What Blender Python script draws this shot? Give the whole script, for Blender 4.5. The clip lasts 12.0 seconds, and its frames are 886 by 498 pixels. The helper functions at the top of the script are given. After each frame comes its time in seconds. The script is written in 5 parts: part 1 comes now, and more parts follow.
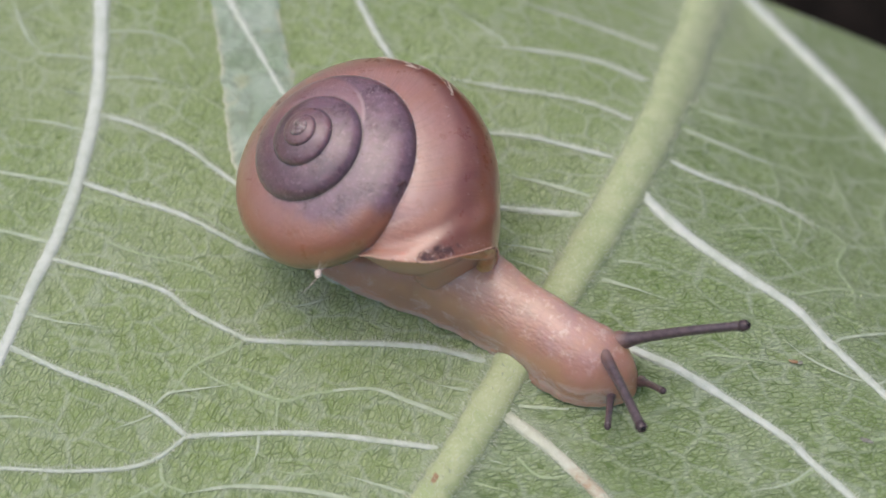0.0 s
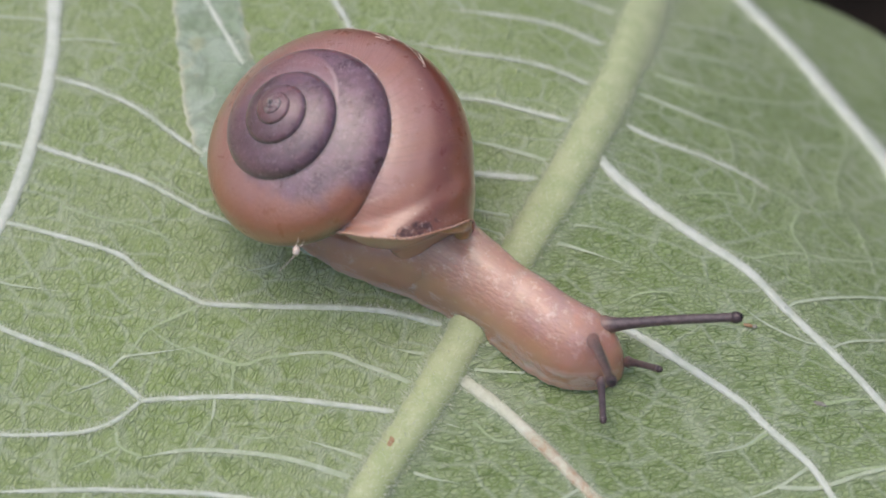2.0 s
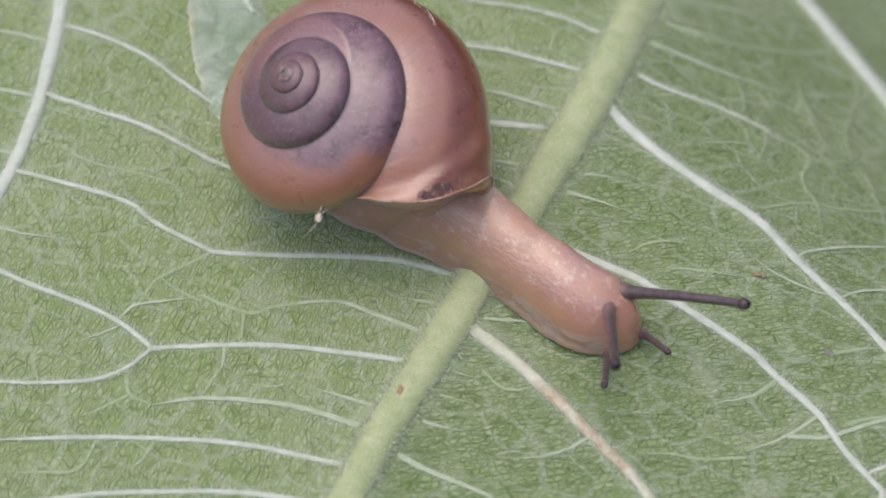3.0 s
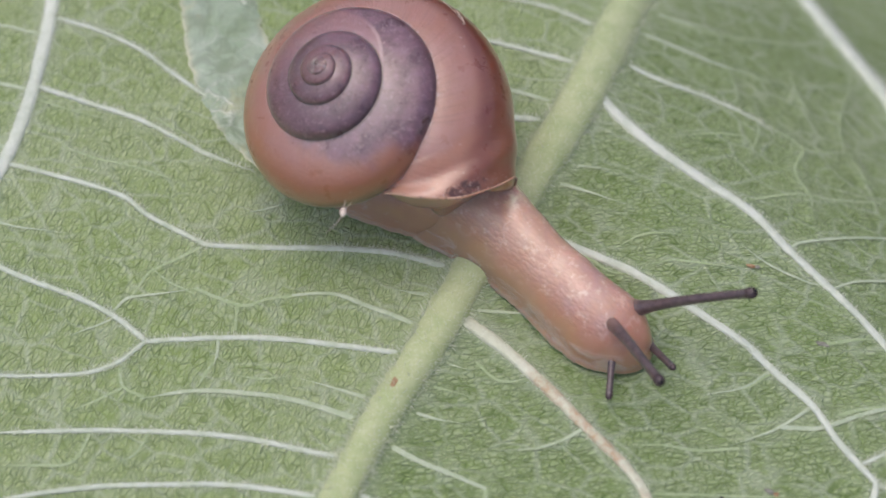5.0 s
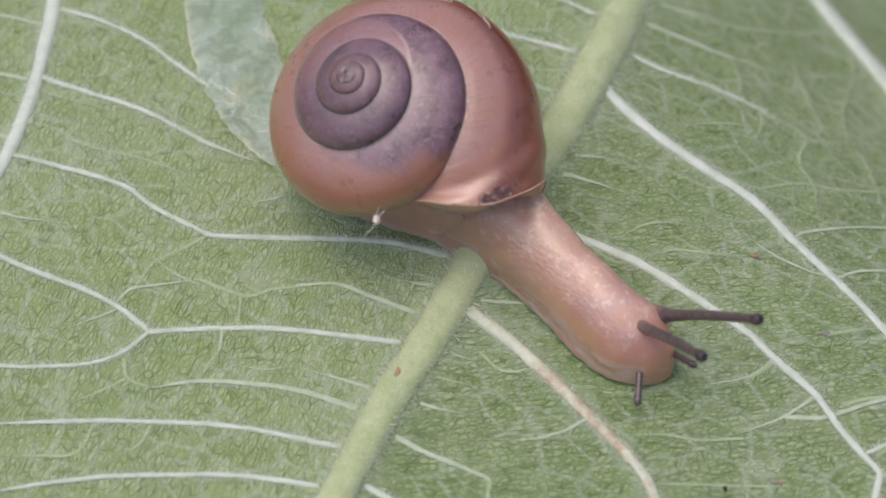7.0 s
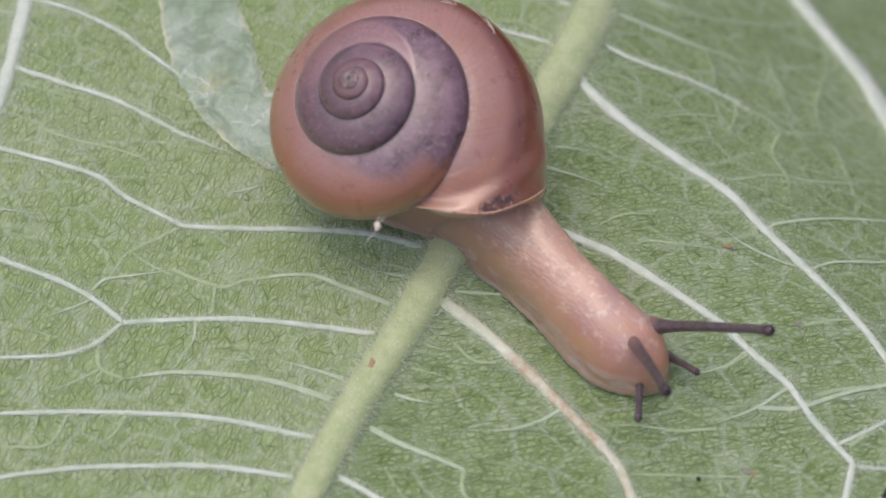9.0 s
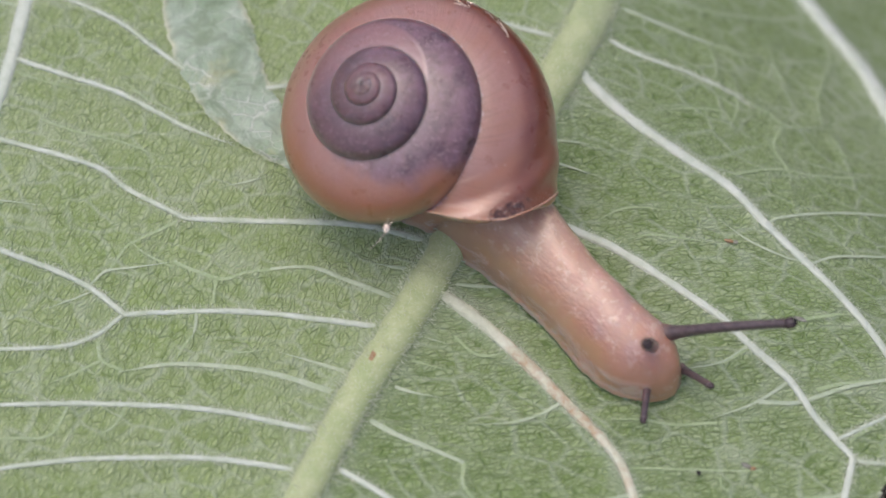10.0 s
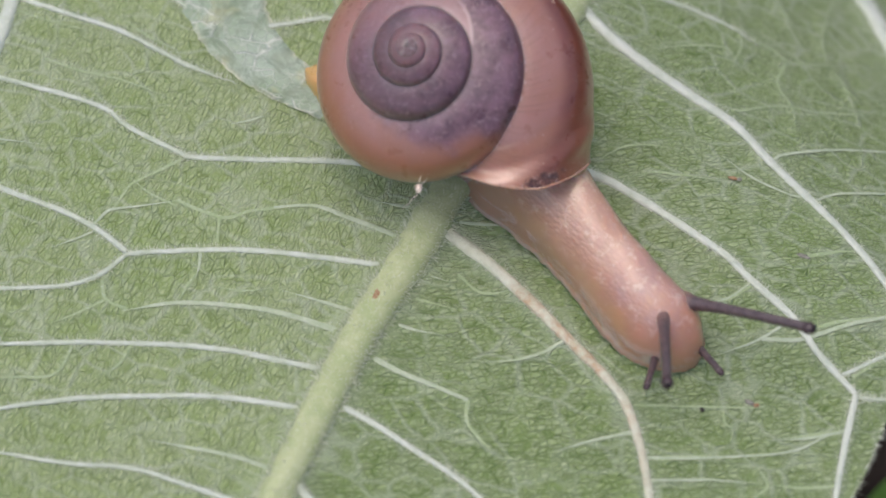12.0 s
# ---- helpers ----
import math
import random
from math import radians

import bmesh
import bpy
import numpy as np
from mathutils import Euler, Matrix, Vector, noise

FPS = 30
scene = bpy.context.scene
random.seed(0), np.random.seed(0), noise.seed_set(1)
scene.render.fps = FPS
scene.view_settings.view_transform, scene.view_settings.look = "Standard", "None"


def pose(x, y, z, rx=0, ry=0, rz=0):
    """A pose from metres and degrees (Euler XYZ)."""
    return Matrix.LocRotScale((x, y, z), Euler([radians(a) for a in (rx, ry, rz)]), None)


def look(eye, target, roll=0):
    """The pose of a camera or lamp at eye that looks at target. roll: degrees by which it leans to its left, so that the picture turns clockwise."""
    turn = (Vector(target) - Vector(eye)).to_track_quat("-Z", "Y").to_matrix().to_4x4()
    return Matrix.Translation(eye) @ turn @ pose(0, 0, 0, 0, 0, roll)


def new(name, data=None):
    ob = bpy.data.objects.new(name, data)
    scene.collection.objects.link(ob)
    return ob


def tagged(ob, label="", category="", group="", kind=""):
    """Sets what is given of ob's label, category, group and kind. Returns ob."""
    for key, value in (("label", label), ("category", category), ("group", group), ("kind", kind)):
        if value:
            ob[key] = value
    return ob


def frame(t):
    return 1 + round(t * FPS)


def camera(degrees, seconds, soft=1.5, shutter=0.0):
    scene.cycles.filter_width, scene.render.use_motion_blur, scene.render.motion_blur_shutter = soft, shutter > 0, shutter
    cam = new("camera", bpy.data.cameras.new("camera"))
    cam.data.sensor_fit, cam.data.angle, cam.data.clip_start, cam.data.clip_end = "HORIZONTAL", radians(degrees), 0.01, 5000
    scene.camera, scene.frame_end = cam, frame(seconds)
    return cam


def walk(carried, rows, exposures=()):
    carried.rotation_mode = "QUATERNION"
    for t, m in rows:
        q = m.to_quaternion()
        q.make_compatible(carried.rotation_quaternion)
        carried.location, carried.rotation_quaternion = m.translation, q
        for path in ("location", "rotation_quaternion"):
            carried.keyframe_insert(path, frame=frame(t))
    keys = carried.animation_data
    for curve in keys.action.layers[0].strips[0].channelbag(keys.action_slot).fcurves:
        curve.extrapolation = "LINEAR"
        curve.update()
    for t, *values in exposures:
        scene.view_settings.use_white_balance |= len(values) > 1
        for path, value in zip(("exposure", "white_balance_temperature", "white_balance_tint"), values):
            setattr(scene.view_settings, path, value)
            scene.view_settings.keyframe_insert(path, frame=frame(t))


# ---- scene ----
# Camera: held by hand about twelve centimetres above a leaf, nearly still, panning a few degrees.
cam = camera(26, 12.0, soft=1.65)
cam.data.dof.use_dof, cam.data.dof.focus_distance, cam.data.dof.aperture_fstop = True, 0.1160, 30.0
EYE = (0.0, -0.0590, 0.10219)
walk(cam, [
    (0.0, pose(*EYE, 32.607, 1.009, 0.561)),
    (0.5, pose(*EYE, 32.665, 0.534, 0.120)),
    (1.0, pose(*EYE, 32.546, 0.082, -0.078)),
    (1.5, pose(*EYE, 32.177, -0.038, -0.034)),
    (2.0, pose(*EYE, 31.524, -0.132, -0.082)),
    (2.5, pose(*EYE, 30.655, -0.105, 0.088)),
    (3.0, pose(*EYE, 29.994, 0.063, 0.143)),
    (5.0, pose(*EYE, 29.761, -0.028, -0.086)),
    (5.5, pose(*EYE, 30.000, 0.000, -0.000)),
    (6.0, pose(*EYE, 30.068, 0.095, -0.085)),
    (6.5, pose(*EYE, 29.934, 0.154, -0.120)),
    (7.0, pose(*EYE, 29.463, 0.098, -0.105)),
    (7.2, pose(*EYE, 29.191, 0.050, -0.118)),
    (9.0, pose(*EYE, 29.193, -0.594, -0.447)),
    (9.5, pose(*EYE, 29.211, -0.712, -0.305)),
    (10.0, pose(*EYE, 28.986, -0.671, -0.240)),
    (10.5, pose(*EYE, 28.204, -0.548, -0.254)),
    (11.0, pose(*EYE, 27.672, -0.425, -0.273)),
    (11.5, pose(*EYE, 27.457, -0.463, -0.199)),
    (12.0, pose(*EYE, 27.139, -0.505, -0.327)),
], exposures=[(0.0, -0.16, 6330, 12.0), (12.0, -0.16, 6330, 12.0)])

# ---------------------------------------------------------------- light
world = bpy.data.worlds.new("overcast_sky")
scene.world = world
world.use_nodes = True
wn = world.node_tree
sky = wn.nodes.new("ShaderNodeTexSky")
sky.sky_type, sky.sun_disc = "NISHITA", False
sky.sun_elevation, sky.sun_rotation = radians(78), radians(-40)
sky.dust_density, sky.ozone_density, sky.air_density = 6.0, 0.5, 1.0
wn.links.new(sky.outputs["Color"], wn.nodes["Background"].inputs["Color"])
wn.nodes["Background"].inputs["Strength"].default_value = 0.15
sun = new("sun", bpy.data.lights.new("sun", "SUN"))
sun.data.energy, sun.data.angle, sun.data.color = 0.72, radians(60), (1.0, 0.96, 0.92)
sun.matrix_world = look((-0.28, -0.09, 0.48), (0, 0, 0))

MM = 0.001


# ---------------------------------------------------------------- helpers of this file
def part(name, bm, material, parent=None, label="", smooth=True):
    """Links a bmesh as one mesh object."""
    me = bpy.data.meshes.new(name)
    bm.to_mesh(me)
    bm.free()
    me.materials.append(material)
    for p in me.polygons:
        p.use_smooth = smooth
    ob = new(name, me)
    ob.parent = parent
    if label:
        tagged(ob, label)
    return ob


def smoothstep(a, b, x):
    x = min(1.0, max(0.0, (x - a) / (b - a)))
    return x * x * (3 - 2 * x)


def catmull(points, steps):
    """A smooth line through the given points."""
    p = [2 * points[0] - points[1], *points, 2 * points[-1] - points[-2]]
    out = []
    for i in range(1, len(p) - 2):
        for k in range(steps):
            t = k / steps
            out.append(0.5 * (2 * p[i] + (p[i + 1] - p[i - 1]) * t + (2 * p[i - 1] - 5 * p[i] + 4 * p[i + 1] - p[i + 2]) * t * t
                              + (3 * p[i] - p[i - 1] - 3 * p[i + 1] + p[i + 2]) * t ** 3))
    out.append(p[-2])
    return out


def skin(bm, loops, closed=True, caps=False):
    """Faces between successive loops of vertices."""
    for a, b in zip(loops, loops[1:]):
        n = len(a)
        for k in range(n if closed else n - 1):
            bm.faces.new((a[k], b[k], b[(k + 1) % n], a[(k + 1) % n]))
    if caps:
        bm.faces.new(loops[0])
        bm.faces.new(loops[-1][::-1])
    bmesh.ops.recalc_face_normals(bm, faces=bm.faces)


# ---------------------------------------------------------------- material helpers
class Mat:
    """A node material with short calls for the nodes used here."""

    def __init__(self, name, rough=0.5):
        self.m = bpy.data.materials.new(name)
        self.m.use_nodes = True
        self.t = self.m.node_tree
        self.b = self.t.nodes["Principled BSDF"]
        self.b.inputs["Roughness"].default_value = rough
        self.co = self.t.nodes.new("ShaderNodeTexCoord").outputs["Object"]

    def put(self, socket, value):
        if isinstance(value, (int, float)):
            socket.default_value = value
        elif isinstance(value, tuple):
            socket.default_value = (*value, 1) if len(socket.default_value) == 4 else value
        else:
            self.t.links.new(value, socket)

    def set(self, name, value):
        self.put(self.b.inputs[name], value)

    def scaled(self, vector, x, y, z):
        n = self.t.nodes.new("ShaderNodeMapping")
        self.put(n.inputs["Vector"], vector)
        n.inputs["Scale"].default_value = (x, y, z)
        return n.outputs["Vector"]

    def noise(self, scale, detail=3.0, rough=0.55, vector=None, distortion=0.0):
        n = self.t.nodes.new("ShaderNodeTexNoise")
        self.put(n.inputs["Vector"], self.co if vector is None else vector)
        n.inputs["Scale"].default_value, n.inputs["Detail"].default_value = scale, detail
        n.inputs["Roughness"].default_value, n.inputs["Distortion"].default_value = rough, distortion
        return n

    def cells(self, scale, vector=None, feature="DISTANCE_TO_EDGE", randomness=1.0):
        n = self.t.nodes.new("ShaderNodeTexVoronoi")
        n.feature = feature
        self.put(n.inputs["Vector"], self.co if vector is None else vector)
        n.inputs["Scale"].default_value, n.inputs["Randomness"].default_value = scale, randomness
        return n.outputs["Distance"]

    def warped(self, scale, amount):
        """Object coordinates shifted by a noise, to make lines waver."""
        n = self.noise(scale, 2.0)
        s = self.t.nodes.new("ShaderNodeVectorMath")
        s.operation = "MULTIPLY_ADD"
        self.put(s.inputs[0], n.outputs["Color"])
        s.inputs[1].default_value = (amount,) * 3
        self.put(s.inputs[2], self.co)
        return s.outputs["Vector"]

    def step(self, value, a, b, lo=0.0, hi=1.0):
        n = self.t.nodes.new("ShaderNodeMapRange")
        n.interpolation_type = "SMOOTHSTEP"
        self.put(n.inputs["Value"], value)
        n.inputs["From Min"].default_value, n.inputs["From Max"].default_value = a, b
        n.inputs["To Min"].default_value, n.inputs["To Max"].default_value = lo, hi
        return n.outputs["Result"]

    def calc(self, op, a, b=0.0, c=0.0):
        n = self.t.nodes.new("ShaderNodeMath")
        n.operation = op
        for k, v in enumerate((a, b, c)):
            self.put(n.inputs[k], v)
        return n.outputs["Value"]

    def mix(self, fac, a, b):
        n = self.t.nodes.new("ShaderNodeMix")
        n.data_type = "RGBA"
        self.put(n.inputs[0], fac)
        self.put(n.inputs[6], a)
        self.put(n.inputs[7], b)
        return n.outputs[2]

    def axes(self, vector=None):
        n = self.t.nodes.new("ShaderNodeSeparateXYZ")
        self.put(n.inputs[0], self.co if vector is None else vector)
        return n.outputs

    def joined(self, x, y, z=0.0):
        n = self.t.nodes.new("ShaderNodeCombineXYZ")
        for k, v in enumerate((x, y, z)):
            self.put(n.inputs[k], v)
        return n.outputs[0]

    def bump(self, height, distance, strength=1.0, before=None):
        n = self.t.nodes.new("ShaderNodeBump")
        self.put(n.inputs["Height"], height)
        n.inputs["Distance"].default_value, n.inputs["Strength"].default_value = distance, strength
        if before is not None:
            self.put(n.inputs["Normal"], before)
        self.put(self.b.inputs["Normal"], n.outputs["Normal"])
        return n.outputs["Normal"]


def leaf_material():
    """Underside of a leaf: pale green, cut into areoles by a fine net of creases with shade in their colour, with a
    soft pale web of veinlets and pale tissue beside the veins.
    """
    a = Mat("leaf_underside", 0.60)
    x, y, z = a.axes()
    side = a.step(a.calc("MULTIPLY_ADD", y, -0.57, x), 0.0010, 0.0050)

    def turned(vector, angle, sx, sy):
        n = a.t.nodes.new("ShaderNodeMapping")
        a.put(n.inputs["Vector"], vector)
        n.inputs["Rotation"].default_value = (0, 0, radians(angle))
        return a.scaled(n.outputs["Vector"], sx, sy, 1.0)

    def net(scale, angle, sx, sy, waver):
        return a.cells(scale, turned(a.warped(scale * 0.55, waver / scale), angle, sx, sy), randomness=0.92)

    def halves(p, q):
        return a.calc("ADD", a.calc("MULTIPLY", p, a.calc("SUBTRACT", 1.0, side)), a.calc("MULTIPLY", q, side))

    patch = a.noise(420, 3.0, 0.6).outputs["Fac"]
    small = halves(net(2800, -62, 0.72, 1.25, 0.30), net(2800, -10, 0.75, 1.25, 0.30))
    large = halves(net(1400, -68, 0.58, 1.40, 0.35), net(1500, -8, 0.36, 1.6, 0.35))
    fine = a.calc("MULTIPLY", a.step(small, 0.02, 0.10, 1.0, 0.0), a.calc("MULTIPLY", a.step(patch, 0.30, 0.60, 0.60, 1.0), a.calc("MULTIPLY_ADD", side, 0.2, 0.8)))
    coarse = a.calc("MULTIPLY", a.step(large, 0.012, 0.055, 1.0, 0.0), a.step(a.noise(600, 3.0, 0.65).outputs["Fac"], 0.34, 0.56, 0.40, 1.0))
    crease = a.calc("MAXIMUM", a.calc("MULTIPLY", fine, 0.60), coarse)
    pillow = a.calc("MULTIPLY", a.step(small, 0.06, 0.26), a.step(large, 0.02, 0.10))
    web = a.cells(430, turned(a.warped(300, 0.0012), 25, 0.75, 1.25), randomness=0.9)
    veinlet = a.calc("MULTIPLY", a.step(web, 0.0, 0.10, 1.0, 0.0), a.step(a.noise(190, 2.0).outputs["Fac"], 0.34, 0.58, 0.15, 1.0))
    drift = a.step(a.noise(80, 4.0, 0.6).outputs["Fac"], 0.32, 0.68)
    # greens right of the midrib are darkened to imitate that half's weaker light
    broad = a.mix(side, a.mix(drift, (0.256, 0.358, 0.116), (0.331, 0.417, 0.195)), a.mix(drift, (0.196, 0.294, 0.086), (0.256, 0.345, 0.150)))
    grain = a.noise(1700, 3.0, 0.7).outputs["Fac"]
    col = a.mix(a.step(grain, 0.35, 0.70, 0.0, 0.42), broad, (0.395, 0.460, 0.310))
    # cell middles lightened in colour, as light on raised relief
    col = a.mix(a.calc("MULTIPLY", pillow, 0.20), col, (0.430, 0.500, 0.320))
    down = a.step(a.noise(6500, 2.0, 0.7).outputs["Fac"], 0.60, 0.78, 0.0, 0.25)
    col = a.mix(down, col, (0.60, 0.66, 0.54))
    # shade of the grooves, painted as dark green along the net
    col = a.mix(a.calc("MULTIPLY", crease, a.calc("MULTIPLY_ADD", side, 0.22, 0.63)), col, (0.096, 0.160, 0.034))
    col = a.mix(a.calc("MULTIPLY", veinlet, 0.42), col, (0.47, 0.54, 0.41))
    near = a.t.nodes.new("ShaderNodeAttribute")
    near.attribute_name = "vein_tissue"
    col = a.mix(a.calc("MULTIPLY", near.outputs["Fac"], 0.45), col, (0.52, 0.59, 0.48))
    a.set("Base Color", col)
    height = a.calc("SUBTRACT", a.calc("MULTIPLY_ADD", veinlet, 0.5, a.calc("MULTIPLY_ADD", grain, 0.35, a.calc("MULTIPLY", pillow, 0.5))), a.calc("MULTIPLY", crease, 0.6))
    a.bump(height, 0.00010, 0.9)
    a.set("Sheen Weight", 0.15)
    a.set("Specular IOR Level", 0.35)
    return a.m


def vein_material(name, light, dark, stain=None):
    a = Mat(name, 0.55)
    col = a.mix(a.step(a.noise(700, 4.0, 0.65).outputs["Fac"], 0.3, 0.7), dark, light)
    col = a.mix(a.step(a.noise(5000, 2.0).outputs["Fac"], 0.50, 0.75, 0.0, 0.22), col, (0.80, 0.83, 0.74))
    if stain:
        x = a.axes()[0]
        reach = a.calc("MULTIPLY", a.step(x, 0.0042, 0.0062), a.step(x, 0.0105, 0.0135, 1.0, 0.12))
        blotch = a.step(a.noise(420, 4.0, 0.7).outputs["Fac"], 0.30, 0.58)
        speck = a.step(a.noise(1500, 4.0, 0.7).outputs["Fac"], 0.30, 0.68)
        col = a.mix(a.calc("MULTIPLY", a.calc("MULTIPLY", reach, 0.75), a.calc("MULTIPLY", blotch, speck)), col, stain)
    a.set("Base Color", col)
    a.bump(a.noise(2400, 4.0, 0.7).outputs["Fac"], 0.00012, 0.8)
    a.set("Sheen Weight", 0.2)
    return a.m


def film_material():
    """The thin membrane left where the leaf has been grazed: half clear, wrinkled, with a pale torn rim."""
    a = Mat("grazed_membrane", 0.40)
    x, y, z = a.axes()
    low = a.step(y, 0.018, 0.007)
    wrinkle = a.noise(430, 5.0, 0.66, distortion=0.8).outputs["Fac"]
    folds = a.cells(520, a.scaled(a.warped(420, 0.0016), 0.8, 1.2, 1.0))
    ridge = a.step(folds, 0.0, 0.07, 1.0, 0.0)
    fine = a.step(a.cells(1500, a.warped(900, 0.0007)), 0.0, 0.10, 1.0, 0.0)
    crinkle = a.calc("MULTIPLY", a.calc("MAXIMUM", ridge, a.calc("MULTIPLY", fine, 0.5)), a.step(wrinkle, 0.42, 0.60))
    rim = a.t.nodes.new("ShaderNodeAttribute")
    rim.attribute_name = "rim"
    edge = a.calc("MULTIPLY", rim.outputs["Fac"], a.step(a.noise(700, 3.0).outputs["Fac"], 0.36, 0.58))
    col = a.mix(a.step(a.noise(260, 4.0, 0.6).outputs["Fac"], 0.3, 0.7), (0.27, 0.37, 0.24), (0.44, 0.54, 0.44))
    col = a.mix(a.calc("MULTIPLY", a.step(a.noise(330, 3.0).outputs["Fac"], 0.58, 0.70), 0.5), col, (0.55, 0.55, 0.30))
    col = a.mix(a.calc("MULTIPLY", crinkle, a.calc("MULTIPLY_ADD", low, 0.60, 0.15)), col, (0.76, 0.80, 0.74))
    col = a.mix(a.calc("MULTIPLY", edge, 0.75), col, (0.66, 0.66, 0.48))
    a.set("Base Color", col)
    a.set("Alpha", a.calc("MAXIMUM", a.step(wrinkle, 0.35, 0.62, 0.55, 0.95), a.calc("MAXIMUM", crinkle, edge)))
    a.bump(a.calc("ADD", a.calc("MULTIPLY", wrinkle, 0.7), a.calc("MULTIPLY", crinkle, 0.8)), 0.00014, 0.8)
    return a.m


def shell_material():
    """Horn-brown translucent shell: dark mottled spire, warm last whorl with growth lines. UV: radians back from the mouth, radians round."""
    a = Mat("shell_horn", 0.36)
    uv = a.t.nodes.new("ShaderNodeUVMap")
    uv.uv_map = "growth"
    u, v, _ = a.axes(uv.outputs["UV"])
    uv_lines = a.t.nodes.new("ShaderNodeUVMap")
    uv_lines.uv_map = "lines"
    g = a.axes(uv_lines.outputs["UV"])[0]

    def both(p, q):
        return a.calc("MULTIPLY", p, q)

    soft = a.calc("SUBTRACT", a.noise(300, 3.0).outputs["Fac"], 0.5)
    top = a.step(v, 0.5, 1.7)
    age = a.calc("ADD", a.calc("MULTIPLY_ADD", soft, 1.6, u), both(top, 0.5))
    spire = a.step(age, 4.90, 5.60)
    lines = a.noise(1.0, 4.0, 0.7, a.joined(a.calc("MULTIPLY", g, 34.0), a.calc("MULTIPLY", v, 0.9))).outputs["Fac"]
    bands = a.noise(1.0, 3.0, 0.6, a.joined(a.calc("MULTIPLY", g, 5.0), a.calc("MULTIPLY", v, 0.8), 3.0)).outputs["Fac"]
    spoke = a.noise(1.0, 3.0, 0.7, a.joined(a.calc("MULTIPLY", g, 52.0), a.calc("MULTIPLY", v, 0.35), 8.0)).outputs["Fac"]
    # last whorl: horn colour, paler and pinker towards the suture, redder on its outer side
    warm = a.mix(a.step(bands, 0.35, 0.65), (0.363, 0.155, 0.092), (0.387, 0.179, 0.141))
    warm = a.mix(a.step(a.noise(190, 3.0, 0.6).outputs["Fac"], 0.40, 0.70, 0.0, 0.55), warm, (0.268, 0.103, 0.065))
    warm = a.mix(a.step(a.noise(260, 4.0, 0.65).outputs["Fac"], 0.50, 0.72, 0.0, 0.55), warm, (0.441, 0.268, 0.251))
    warm = a.mix(a.step(lines, 0.46, 0.75, 0.0, 0.16), warm, (0.278, 0.118, 0.078))
    # paler pink zone by the suture, with the upper side's sheen painted in
    warm = a.mix(both(a.step(v, 0.40, 1.35), a.step(soft, -0.25, 0.15, 0.30, 0.75)), warm, (0.422, 0.233, 0.219))
    rear = both(a.step(u, 2.0, 3.6), a.step(v, 0.55, 1.15, 1.0, 0.0))
    warm = a.mix(both(rear, 0.6), warm, (0.411, 0.167, 0.080))
    band = a.step(a.calc("ABSOLUTE", a.calc("SUBTRACT", v, 0.52)), 0.08, 0.40, 1.0, 0.0)
    late = a.step(u, 0.3, 2.2, 0.95, 0.22)
    warm = a.mix(both(band, both(late, a.step(bands, 0.30, 0.60, 0.65, 1.0))), warm, (0.175, 0.041, 0.026))
    warm = a.mix(both(a.step(v, 0.0, 0.85, 1.0, 0.0), both(late, 0.42)), warm, (0.294, 0.093, 0.048))
    warm = a.mix(both(a.step(v, 0.70, 1.45), both(a.step(u, 3.2, 0.6), a.step(spoke, 0.50, 0.68, 0.0, 0.50))), warm, (0.224, 0.099, 0.088))
    # darker brown below the whorl's outer edge, towards the rear
    low_rear = both(a.step(v, 0.16, -0.06), a.step(u, 1.6, 2.6))
    warm = a.mix(both(low_rear, 0.75), warm, (0.150, 0.060, 0.032))
    # newest growth by the mouth: thin, the light passing through it painted as orange
    mouth = both(a.step(a.calc("MULTIPLY_ADD", soft, 0.10, u), -0.42, -0.24, 1.0, 0.0), a.step(v, -0.2, 0.35))
    warm = a.mix(both(mouth, a.step(v, 0.55, 1.05, 0.10, 0.45)), warm, (0.528, 0.235, 0.124))
    fold = both(both(a.step(a.calc("ABSOLUTE", a.calc("ADD", u, 0.30)), 0.0, 0.045, 1.0, 0.0), a.step(v, 1.15, 1.45)), 0.25)
    warm = a.mix(fold, warm, (0.744, 0.526, 0.389))
    hem = both(a.step(a.calc("MULTIPLY_ADD", v, -0.10, u), -0.80, -0.66, 1.0, 0.0), a.step(v, 0.75, 1.20))
    warm = a.mix(both(hem, 0.45), warm, (0.665, 0.441, 0.372))
    # spire: violet grey, mottled; a paler stretch behind a sharp growth mark, dark again further in
    mottle = a.noise(900, 4.0, 0.7).outputs["Fac"]
    dark = a.mix(a.step(mottle, 0.36, 0.66), (0.129, 0.057, 0.082), (0.245, 0.126, 0.172))
    dark = a.mix(a.step(a.noise(240, 3.0).outputs["Fac"], 0.48, 0.66, 0.0, 0.6), dark, (0.092, 0.055, 0.065))
    bar = a.calc("MULTIPLY_ADD", v, 1.0, u)
    pale = both(a.step(bar, 8.50, 8.72), a.step(a.calc("MULTIPLY_ADD", soft, 1.5, u), 9.2, 10.2, 1.0, 0.0))
    dark = a.mix(both(pale, 0.62), dark, (0.374, 0.192, 0.191))
    streak = both(a.step(a.calc("ABSOLUTE", a.calc("SUBTRACT", bar, 8.66)), 0.02, 0.13, 1.0, 0.0), a.step(v, 0.95, 1.25))
    dark = a.mix(both(streak, 0.7), dark, (0.487, 0.348, 0.353))
    hill = a.step(u, 10.0, 10.8)
    dark = a.mix(both(hill, a.step(u, 11.8, 13.0, 0.35, 0.0)), dark, (0.112, 0.067, 0.072))
    dark = a.mix(both(a.step(v, 1.25, 1.55), a.step(u, 11.0, 9.0, 0.10, 0.22)), dark, (0.393, 0.259, 0.305))
